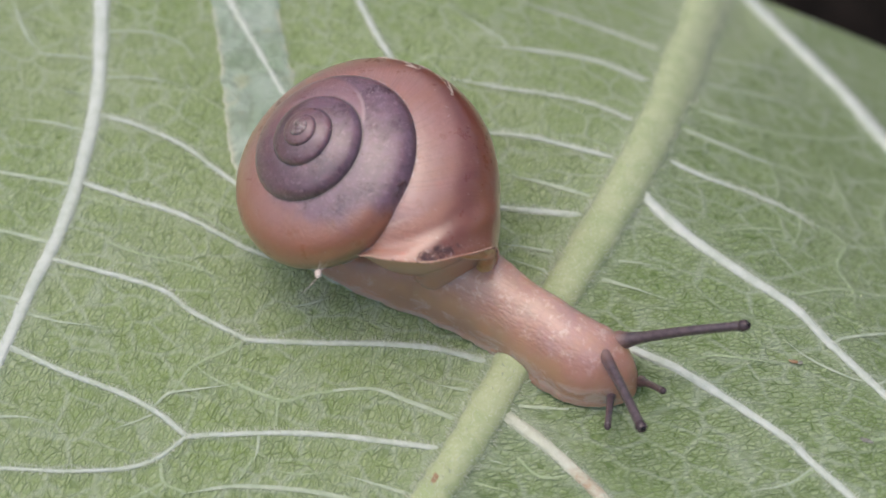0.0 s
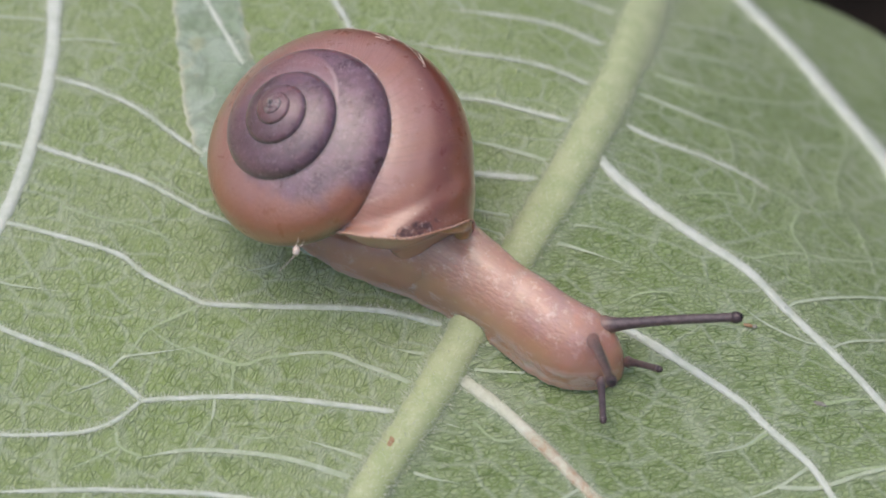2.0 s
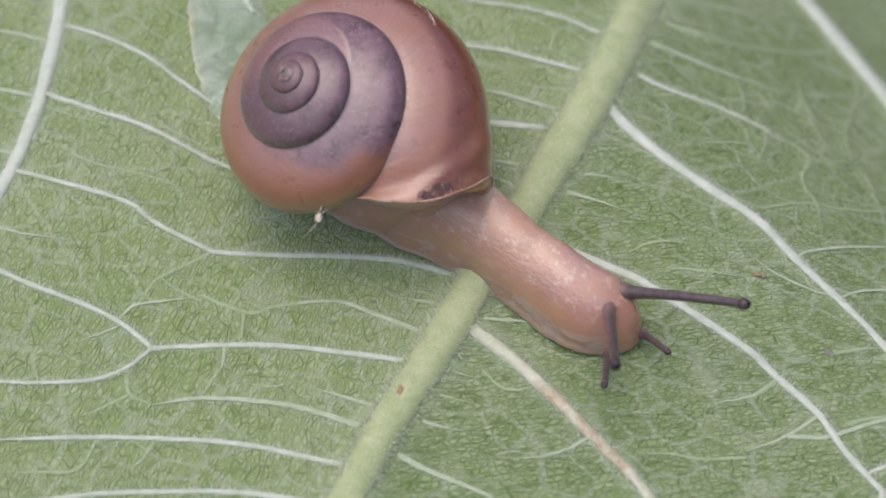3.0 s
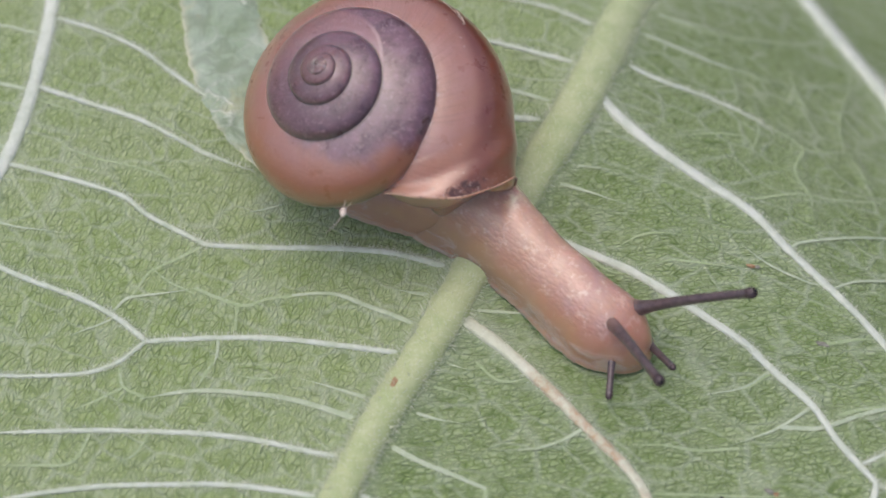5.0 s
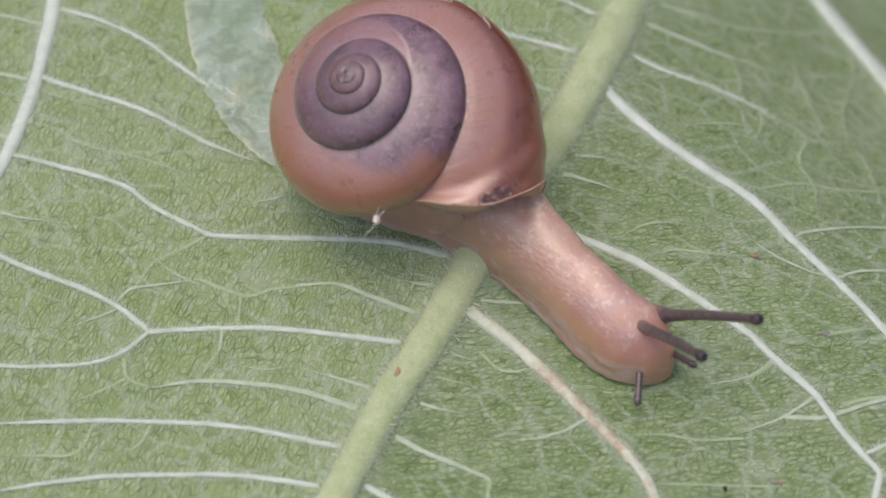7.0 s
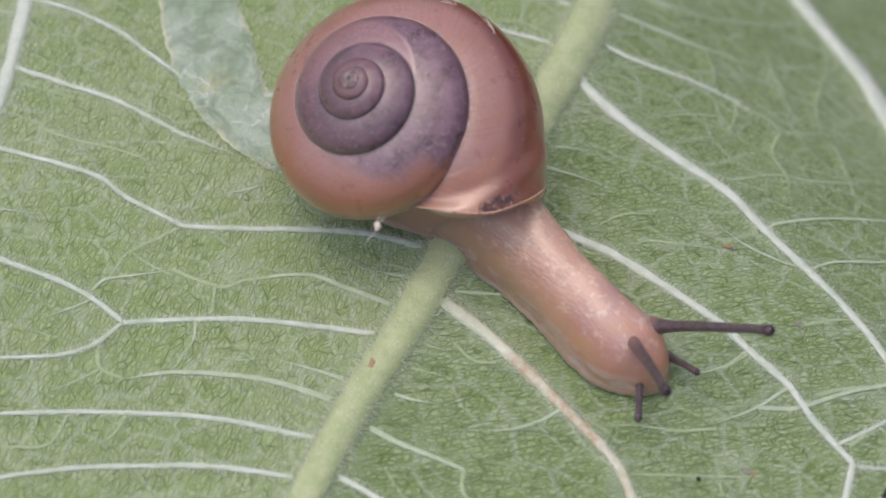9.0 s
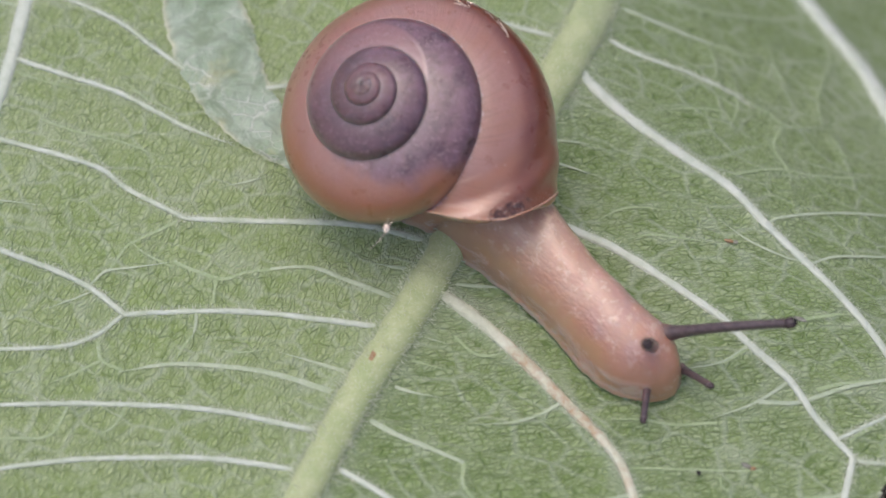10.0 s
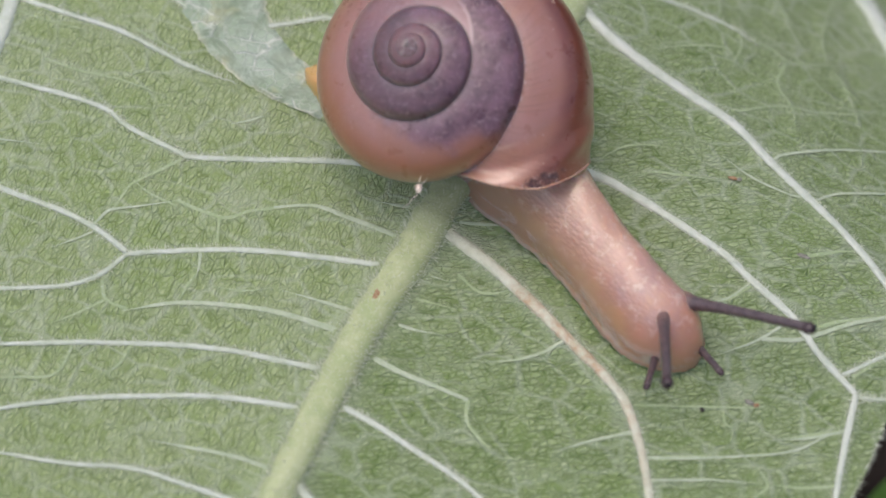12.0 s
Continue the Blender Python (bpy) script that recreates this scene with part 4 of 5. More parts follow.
# section of the whorl: its place round the tube in radians, and its distance from the axis and height
SECTION = [(-3.1416, 0.12, -1.40), (-2.3, 0.34, -1.92), (-1.6, 0.95, -2.12), (-0.9, 1.52, -1.95), (-0.3, 1.82, -1.55), (0.1, 1.845, -1.29),
           (0.5, 1.72, -1.035), (0.95, 1.43, -0.850), (1.35, 1.17, -0.740), (1.65, 1.0, -0.690), (1.95, 0.86, -0.640), (2.3, 0.62, -0.72), (2.7, 0.30, -1.0), (3.1416, 0.12, -1.40)]
SECTION_LINE = np.array(catmull([Vector(p) for p in SECTION], 10))


def mouth_at(v):
    v = (v + math.pi) % (2 * math.pi) - math.pi
    return float(np.interp(v, [m[0] for m in MOUTH_EDGE], [m[1] for m in MOUTH_EDGE]))


def swept(phi, v):
    """How far the growth lines lag behind at each place round the whorl."""
    return 1.14 * (0.5 + 0.5 * math.cos(v + 0.35)) ** 1.6 * (1 - smoothstep(6, 12, phi))


def shell_point(phi, v):
    """A point of the coiled whorl: phi radians back from the suture's end, v round the whorl from its outer side upwards."""
    v = (v + math.pi) % (2 * math.pi) - math.pi
    p = phi + swept(phi, v)
    s = WHORL ** (-p / (2 * math.pi))
    r = float(np.interp(v, SECTION_LINE[:, 0], SECTION_LINE[:, 1]))
    z = float(np.interp(v, SECTION_LINE[:, 0], SECTION_LINE[:, 2]))
    slim = 1 - 0.35 * (1 - smoothstep(2.5, 6.28, p)) - 0.06 * math.exp(-(p - 3.6) ** 2)
    r = 1 + (r - 1) * slim if r > 1 else r
    flare = 0.09 * (1 - smoothstep(MOUTH, MOUTH + 0.2, phi))
    r, z = r + flare * (r - 0.9), z + flare * (z + 1.4)
    # a shallow gutter behind the turned-out lip
    ahead = phi - mouth_at(v)
    outer = smoothstep(-1.6, -0.6, v) * (1 - smoothstep(1.2, 1.7, v))
    turned = outer * (0.040 * (1 - smoothstep(0.0, 0.09, ahead)) - 0.010 * math.exp(-((ahead - 0.17) / 0.08) ** 2))
    r, z = r + turned * 0.9 * math.cos(min(max(v, -0.5), 1.5)), z + turned * math.sin(min(max(v, -0.5), 1.5))
    z -= 0.26 * smoothstep(0.15, -0.85, p)
    return Vector((r * math.cos(p), r * math.sin(p), z)) * s * UNIT


def build_shell():
    bm = bmesh.new()
    uv, uv_lines = bm.loops.layers.uv.new("growth"), bm.loops.layers.uv.new("lines")
    rows, marks, NU, NV = [], {}, 620, 80
    for i in range(NU):
        row = []
        for k in range(NV + 1):
            w = -math.pi + 2 * math.pi * k / NV
            phi = mouth_at(w) + (i / (NU - 1)) ** 1.15 * 43.0
            p = shell_point(phi, w)
            vert = bm.verts.new(p * (1 + 0.003 * noise.noise(p * 700)))
            marks[vert] = (phi, w, phi + 0.60 * swept(phi, w))
            row.append(vert)
        rows.append(row)
    for a, b in zip(rows, rows[1:]):
        for k in range(NV):
            f = bm.faces.new((a[k], a[k + 1], b[k + 1], b[k]))
            for loop in f.loops:
                a_phi, a_w, a_line = marks[loop.vert]
                loop[uv].uv, loop[uv_lines].uv = (a_phi, a_w), (a_line, a_w)
    bmesh.ops.remove_doubles(bm, verts=bm.verts, dist=1e-7)
    bmesh.ops.recalc_face_normals(bm, faces=bm.faces)
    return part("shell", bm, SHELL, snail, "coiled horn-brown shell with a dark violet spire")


shell = build_shell()

bm = bmesh.new()
loops = []
for k in range(96):
    w = 2 * math.pi * k / 96
    c, nxt = shell_point(mouth_at(w), w), shell_point(mouth_at(w + 0.05), w + 0.05)
    inner = shell_point(mouth_at(w) + 0.1, w)
    along = (nxt - c).normalized()
    out = (c - inner).normalized()
    across = along.cross(out).normalized()
    thick = (0.095 + 0.03 * noise.noise((w * 2, 0, 1)) + 0.03 * noise.noise((w * 9, 0, 1))) * MM
    loops.append([bm.verts.new(c + (out * math.cos(a) + across * math.sin(a)) * thick) for a in [j * math.pi / 4 for j in range(8)]])
skin(bm, loops + loops[:1])
part("lip", bm, LIP, shell, "pale thickened lip with soil specks")

# soft mantle that closes the mouth of the shell
bm = bmesh.new()
ring = [shell_point(mouth_at(2 * math.pi * k / 48) + 0.05, 2 * math.pi * k / 48) for k in range(48)]
mid = sum(ring, Vector()) / 48
face_way = (shell_point(MOUTH, 0) - shell_point(MOUTH + 0.2, 0)).normalized()
loops = []
for j in range(8):
    q = 1 - j / 8
    loops.append([bm.verts.new(mid + (p - mid) * q * 1.0 + face_way * 1.7 * MM * (1 - q * q)) for p in ring])
skin(bm, loops)
bm.faces.new(loops[-1])
part("mantle", bm, FLESH, shell, "fleshy mantle edge in the mouth of the shell")

# amber collar of the mantle, swelling out under the outer lip
bm = bmesh.new()
loops = []
for k in range(41):
    w = -1.7 + 2.0 * k / 40
    c, nxt = shell_point(mouth_at(w), w), shell_point(mouth_at(w + 0.03), w + 0.03)
    along = (nxt - c).normalized()
    inward = (mid - c).normalized()
    c = c + inward * 0.60 * MM + face_way * 0.10 * MM
    thick = (0.52 + 0.10 * noise.noise((w * 3, 5, 1))) * MM * smoothstep(-0.02, 0.2, k / 40) * smoothstep(1.02, 0.8, k / 40) + 0.05 * MM
    across = along.cross(inward).normalized()
    loops.append([bm.verts.new(c + (inward * math.cos(q) + across * math.sin(q)) * thick) for q in [j * math.pi / 6 for j in range(12)]])
skin(bm, loops, caps=True)
part("mantle_collar", bm, AMBER, shell, "amber collar of the mantle under the lip")

# old silk and scurf drawn over the last whorl
for a0, a1, v0, v1 in ((1.55, 1.25, 0.75, 0.35), (1.20, 0.95, 0.42, 0.55), (1.75, 1.45, 0.50, 0.62), (1.05, 0.98, 0.30, 0.62)):
    bm = bmesh.new()
    loops = []
    for i in range(13):
        t = i / 12
        wob = 0.03 * math.sin(9 * t + a0 * 5)
        c = shell_point(a0 + (a1 - a0) * t + wob - 0.55, v0 + (v1 - v0) * t - wob) * 1.004
        nxt = shell_point(a0 + (a1 - a0) * (t + 0.05) - 0.55, v0 + (v1 - v0) * (t + 0.05)) * 1.004
        d = (nxt - c).normalized()
        e = d.orthogonal().normalized()
        f = d.cross(e)
        loops.append([bm.verts.new(c + (e * math.cos(q) + f * math.sin(q)) * (0.03 + 0.02 * math.sin(t * 17)) * MM) for q in (0, 2.1, 4.2)])
    skin(bm, loops, caps=True)
    part("silk_thread", bm, WHITE, shell, "fine whitish thread of old silk")

# a tiny mite with a trailing thread, stuck under the shell's rim
bm = bmesh.new()
bmesh.ops.create_icosphere(bm, subdivisions=2, radius=1.0, matrix=Matrix.Diagonal((0.21 * MM, 0.30 * MM, 0.19 * MM, 1)))
mite = tagged(part("mite", bm, WHITE), "tiny whitish mite clinging to the snail's shell rim", "mite")
for x, y, z, ex, ey, ez in ((0, -0.2, 0, -0.95, -1.25, -0.2), (0.1, 0.2, 0, 0.45, 0.62, 0.1), (-0.1, 0.2, 0, 0.1, 0.75, 0.15)):
    a, b = Vector((x, y, z)) * MM, Vector((ex, ey, ez)) * MM
    side = (b - a).cross(Vector((0, 0, 1))).normalized() * 0.035 * MM
    up = Vector((0, 0, 0.035 * MM))
    bm = bmesh.new()
    loops = [[bm.verts.new(a.lerp(b, t) + s * (1 - 0.7 * t) + Vector((0.06 * MM * math.sin(3 * t), 0, 0))) for s in (side, up, -side, -up)] for t in (0, 0.35, 0.7, 1.0)]
    skin(bm, loops, caps=True)
    part("leg", bm, WHITE, mite)


def body_mesh(stations, sides=48, per=9, seed=0.0, bell=0.0, lean=0.0):
    """A soft body along x: stations of (x, half width, height, sideways), all in millimetres; flat sole with a thin fringe."""
    bm = bmesh.new()
    loops = []
    for x, w, h, dy in catmull([Vector(s) for s in stations], per):
        ring = []
        w, h = max(w, 0.05), max(h, 0.05)
        for k in range(sides):
            a = 2 * math.pi * k / sides
            c, s = math.cos(a), math.sin(a)
            if s >= 0:
                y = w * (math.copysign(abs(c) ** 0.86, c) * (1 + 0.03 * (1 - s) ** 6) + lean * s * (1 - abs(c)))
                z = h * s ** (0.95 + bell * (1 - smoothstep(-2, 6, x)))
            else:
                y, z = w * 1.08 * c, 0.10 * s
            n = noise.noise((x * 0.55, y * 0.7 + seed, z * 0.7)) * 0.10 + noise.noise((x * 1.6, y * 1.7, z * 1.7 + seed)) * 0.035
            fringe = 1 + (0.035 * noise.noise((x * 1.1, seed, c)) + 0.04 * noise.noise((x * 3.1, seed, c * 2)) if s < 0.2 else 0)
            ring.append(bm.verts.new(Vector((x, (dy + y) * fringe + n * c, max(z + n * max(s, 0), -0.12) + 0.16)) * MM))
        loops.append(ring)
    skin(bm, loops, caps=True)
    return bm


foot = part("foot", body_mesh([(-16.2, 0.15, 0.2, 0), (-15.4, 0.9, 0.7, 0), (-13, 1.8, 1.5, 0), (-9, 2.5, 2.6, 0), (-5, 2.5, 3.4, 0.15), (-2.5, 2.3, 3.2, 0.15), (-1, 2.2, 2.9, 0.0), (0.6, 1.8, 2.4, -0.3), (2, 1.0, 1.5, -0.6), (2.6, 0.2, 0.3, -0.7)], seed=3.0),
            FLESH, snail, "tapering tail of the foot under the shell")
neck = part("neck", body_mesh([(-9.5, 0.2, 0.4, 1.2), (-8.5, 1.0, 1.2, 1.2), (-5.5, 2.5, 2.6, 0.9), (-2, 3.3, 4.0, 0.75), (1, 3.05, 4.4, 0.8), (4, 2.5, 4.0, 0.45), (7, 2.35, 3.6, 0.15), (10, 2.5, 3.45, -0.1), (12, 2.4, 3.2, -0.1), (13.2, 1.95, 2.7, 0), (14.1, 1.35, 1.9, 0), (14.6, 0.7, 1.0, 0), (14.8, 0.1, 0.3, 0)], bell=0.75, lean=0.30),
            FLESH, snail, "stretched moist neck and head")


def tentacle(name, length, radius, bulb):
    """A slender horn along z with a flared root and a rounded tip."""
    bm = bmesh.new()
    loops = []
    root = -0.6 if length < 7 else -1.1
    for t in [k / 26 for k in range(27)]:
        z = root + (length - root) * t
        r = min(1.0, 0.25 + t * 14) * radius * (0.66 + 0.20 * (1 - t) + (2.0 if length > 7 else 1.0) * math.exp(-((z - root) / (0.7 if length > 4 else 0.3))) + 0.12 * math.exp(-((z - length) / 0.5) ** 2))
        bow = 0.05 * length * math.sin(math.pi * t)
        loops.append([bm.verts.new(Vector((r * math.cos(a) - bow * 0.5, r * math.sin(a), z)) * MM) for a in [j * math.pi / 8 for j in range(16)]])
    skin(bm, loops, caps=True)
    t = part(name, bm, FAR_HORN if length > 7 else TENTACLE if length > 4 else FEELER, snail)
    bm = bmesh.new()
    bmesh.ops.create_icosphere(bm, subdivisions=3, radius=bulb * MM * 1.05, matrix=pose(0, 0, length * MM) @ Matrix.Diagonal((1, 1, 1.30, 1)))
    bulb_part = part("eye_bulb" if length > 4 else "tip", bm, EYE_SKIN, t)
    if length > 4:
        bm = bmesh.new()
        bmesh.ops.create_icosphere(bm, subdivisions=3, radius=bulb * MM * 0.52, matrix=pose(-0.10 * MM, 0, (length + bulb * 1.02) * MM) @ Matrix.Diagonal((1, 1, 0.7, 1)))
        part("eye", bm, PUPIL, bulb_part, "black eye spot")
    return t


upper_tentacle_far = tentacle("upper_tentacle", 7.60, 0.40, 0.34)
upper_tentacle_near = tentacle("upper_tentacle", 6.60, 0.40, 0.34)
lower_tentacle_far = tentacle("lower_tentacle", 2.50, 0.28, 0.20)
lower_tentacle_near = tentacle("lower_tentacle", 2.50, 0.28, 0.20)


def motions():
    walk(snail, [
        (0.0, pose(-0.00355, 0.00385, 0.00000, 0.00, 0.00, 0.00)),
        (0.5, pose(-0.00320, 0.00363, 0.00000, 0.00, 0.00, 0.00)),
        (1.0, pose(-0.00285, 0.00355, 0.00000, 0.00, 0.00, 0.00)),
        (1.5, pose(-0.00254, 0.00330, 0.00000, 0.00, 0.00, 0.00)),
        (2.0, pose(-0.00221, 0.00290, 0.00000, 0.00, 0.00, 0.00)),
        (2.5, pose(-0.00184, 0.00242, 0.00000, 0.00, 0.00, 0.00)),
        (3.0, pose(-0.00145, 0.00164, 0.00000, 0.00, 0.00, 0.00)),
        (5.0, pose(0.00063, 0.00149, 0.00000, 0.00, 0.00, 0.00)),
        (5.5, pose(0.00112, 0.00121, 0.00000, 0.00, 0.00, 0.00)),
        (6.0, pose(0.00163, 0.00113, 0.00000, 0.00, 0.00, 0.00)),
        (6.5, pose(0.00183, 0.00056, 0.00000, 0.00, 0.00, 0.00)),
        (7.0, pose(0.00244, 0.00024, 0.00000, 0.00, 0.00, 0.00)),
        (7.2, pose(0.00260, 0.00008, 0.00000, 0.00, 0.00, 0.00)),
        (9.0, pose(0.00394, -0.00088, 0.00000, 0.00, 0.00, 0.00)),
        (9.5, pose(0.00431, -0.00115, 0.00000, 0.00, 0.00, 0.00)),
        (10.0, pose(0.00458, -0.00175, 0.00000, 0.00, 0.00, 0.00)),
        (10.5, pose(0.00494, -0.00252, 0.00000, 0.00, 0.00, 0.00)),
        (11.0, pose(0.00534, -0.00325, 0.00000, 0.00, 0.00, 0.00)),
        (11.5, pose(0.00578, -0.00327, 0.00000, 0.00, 0.00, 0.00)),
        (12.0, pose(0.00639, -0.00351, 0.00000, 0.00, 0.00, 0.00)),
    ])
    walk(shell, [
        (0.0, pose(-0.00721, 0.00327, 0.01250, 20.33, -12.20, -50.54)),
        (0.5, pose(-0.00728, 0.00326, 0.01250, 20.07, -12.04, -49.92)),
        (1.0, pose(-0.00724, 0.00322, 0.01250, 19.92, -11.64, -49.77)),
        (1.5, pose(-0.00733, 0.00321, 0.01250, 20.36, -11.01, -49.51)),
        (2.0, pose(-0.00747, 0.00314, 0.01250, 21.43, -10.29, -48.62)),
        (2.5, pose(-0.00771, 0.00301, 0.01250, 22.69, -9.60, -47.13)),
        (3.0, pose(-0.00796, 0.00293, 0.01250, 23.29, -9.25, -45.48)),
        (5.0, pose(-0.00777, 0.00313, 0.01250, 19.47, -7.88, -45.25)),
        (5.5, pose(-0.00774, 0.00316, 0.01250, 18.69, -7.70, -44.99)),
        (6.0, pose(-0.00777, 0.00316, 0.01250, 18.27, -7.66, -44.55)),
        (6.5, pose(-0.00790, 0.00309, 0.01250, 18.83, -7.42, -43.79)),
        (7.0, pose(-0.00805, 0.00306, 0.01250, 19.47, -7.00, -43.21)),
        (7.2, pose(-0.00804, 0.00307, 0.01250, 19.56, -6.82, -43.31)),
        (9.0, pose(-0.00787, 0.00316, 0.01250, 20.57, -4.83, -44.49)),
        (9.5, pose(-0.00787, 0.00321, 0.01250, 20.99, -4.20, -45.00)),
        (10.0, pose(-0.00791, 0.00314, 0.01250, 22.32, -3.13, -45.08)),
        (10.5, pose(-0.00798, 0.00300, 0.01250, 24.13, -1.75, -44.40)),
        (11.0, pose(-0.00803, 0.00294, 0.01250, 24.92, -0.28, -44.15)),
        (11.5, pose(-0.00761, 0.00312, 0.01250, 23.70, 1.29, -45.97)),
        (12.0, pose(-0.00731, 0.00326, 0.01250, 22.23, 2.86, -47.35)),
    ])
    walk(foot, [
        (0.0, pose(0.00547, -0.00191, 0.00000, 0.00, 0.00, -22.00)),
        (0.5, pose(0.00550, -0.00266, 0.00000, 0.00, 0.00, -25.83)),
        (1.0, pose(0.00557, -0.00305, 0.00000, 0.00, 0.00, -28.73)),
        (1.5, pose(0.00543, -0.00277, 0.00000, 0.00, 0.00, -27.00)),
        (2.0, pose(0.00564, -0.00237, 0.00000, 0.00, 0.00, -24.50)),
        (2.5, pose(0.00558, -0.00152, 0.00000, 0.00, 0.00, -22.80)),
        (3.0, pose(0.00483, -0.00108, 0.00000, 0.00, 0.00, -22.50)),
        (5.0, pose(0.00352, -0.00100, 0.00000, 0.00, 0.00, -22.50)),
        (5.5, pose(0.00262, -0.00096, 0.00000, 0.00, 0.00, -23.00)),
        (6.0, pose(0.00202, -0.00079, 0.00000, 0.00, 0.00, -23.00)),
        (6.5, pose(0.00177, -0.00060, 0.00000, 0.00, 0.00, -23.00)),
        (7.0, pose(0.00177, -0.00035, 0.00000, 0.00, 0.00, -22.50)),
        (7.2, pose(0.00190, -0.00029, 0.00000, 0.00, 0.00, -22.40)),
        (9.0, pose(0.00175, 0.00008, 0.00000, 0.00, 0.00, -24.52)),
        (9.5, pose(0.00135, 0.00030, 0.00000, 0.00, 0.00, -25.64)),
        (10.0, pose(0.00093, 0.00052, 0.00000, 0.00, 0.00, -28.75)),
        (10.5, pose(0.00090, 0.00060, 0.00000, 0.00, 0.00, -27.71)),
        (11.0, pose(0.00060, 0.00081, 0.00000, 0.00, 0.00, -28.47)),
        (11.5, pose(0.00038, 0.00099, 0.00000, 0.00, 0.00, -29.51)),
        (12.0, pose(0.00022, 0.00115, 0.00000, 0.00, 0.00, -30.64)),
    ])
    walk(neck, [
        (0.0, pose(0.00026, -0.00005, 0.00000, 0.00, 0.00, -32.27)),
        (0.5, pose(0.00024, -0.00004, 0.00000, 0.00, 0.00, -32.83)),
        (1.0, pose(0.00052, -0.00022, 0.00000, 0.00, 0.00, -33.52)),
        (1.5, pose(0.00040, -0.00006, 0.00000, 0.00, 0.00, -30.46)),
        (2.0, pose(0.00083, -0.00024, 0.00000, 0.00, 0.00, -33.33)),
        (2.5, pose(0.00095, -0.00018, 0.00000, 0.00, 0.00, -35.14)),
        (3.0, pose(0.00066, 0.00015, 0.00000, 0.00, 0.00, -34.25)),
        (5.0, pose(0.00059, -0.00019, 0.00000, 0.00, 0.00, -42.01)),
        (5.5, pose(0.00041, -0.00011, 0.00000, 0.00, 0.00, -42.04)),
        (6.0, pose(0.00042, -0.00020, 0.00000, 0.00, 0.00, -43.74)),
        (6.5, pose(0.00033, -0.00017, 0.00000, 0.00, 0.00, -42.59)),
        (7.0, pose(0.00008, -0.00008, 0.00000, 0.00, 0.00, -43.45)),
        (7.2, pose(-0.00006, 0.00006, 0.00000, 0.00, 0.00, -43.18)),
        (9.0, pose(-0.00001, 0.00001, 0.00000, 0.00, 0.00, -45.35)),
        (9.5, pose(0.00012, -0.00005, 0.00000, 0.00, 0.00, -45.69)),
        (10.0, pose(-0.00004, 0.00013, 0.00000, 0.00, 0.00, -45.44)),
        (10.5, pose(-0.00011, 0.00040, 0.00000, 0.00, 0.00, -45.40)),
        (11.0, pose(-0.00015, 0.00068, 0.00000, 0.00, 0.00, -46.84)),
        (11.5, pose(-0.00011, 0.00043, 0.00000, 0.00, 0.00, -48.75)),
        (12.0, pose(-0.00021, 0.00039, 0.00000, 0.00, 0.00, -49.49)),
    ])
    walk(upper_tentacle_far, [
        (0.0, pose(0.01223, -0.00571, 0.00270, 0.00, 58.57, -11.49)),
        (0.5, pose(0.01214, -0.00581, 0.00270, 0.00, 60.52, -8.02)),
        (1.0, pose(0.01232, -0.00611, 0.00270, 0.00, 56.77, -3.67)),
        (1.5, pose(0.01253, -0.00542, 0.00270, 0.00, 61.48, -2.16)),
        (2.0, pose(0.01254, -0.00621, 0.00270, 0.00, 66.73, -9.46)),
        (2.5, pose(0.01233, -0.00659, 0.00270, 0.00, 63.34, -18.77)),
        (3.0, pose(0.01210, -0.00618, 0.00270, 0.00, 62.23, -23.20)),
        (5.0, pose(0.01106, -0.00765, 0.00270, 0.00, 50.96, -15.36)),
        (5.5, pose(0.01091, -0.00753, 0.00270, 0.00, 49.25, -15.78)),
        (6.0, pose(0.01069, -0.00786, 0.00270, 0.00, 46.29, -16.52)),
        (6.5, pose(0.01079, -0.00760, 0.00270, 0.00, 45.40, -20.70)),
        (7.0, pose(0.01048, -0.00758, 0.00270, 0.00, 43.97, -35.26)),
        (7.2, pose(0.01038, -0.00740, 0.00270, 0.00, 43.69, -34.11)),
        (9.0, pose(0.01007, -0.00778, 0.00270, 0.00, 51.48, -25.96)),
        (9.5, pose(0.01009, -0.00791, 0.00270, 0.00, 52.56, -23.74)),
        (10.0, pose(0.00996, -0.00771, 0.00270, 0.00, 55.59, -13.58)),
        (10.5, pose(0.00979, -0.00753, 0.00270, 0.00, 50.68, -13.89)),
        (11.0, pose(0.00940, -0.00756, 0.00270, 0.00, 55.61, -22.78)),
        (11.5, pose(0.00922, -0.00798, 0.00270, 0.00, 61.63, -26.15)),
        (12.0, pose(0.00907, -0.00805, 0.00270, 0.00, 60.55, -29.58)),
    ])
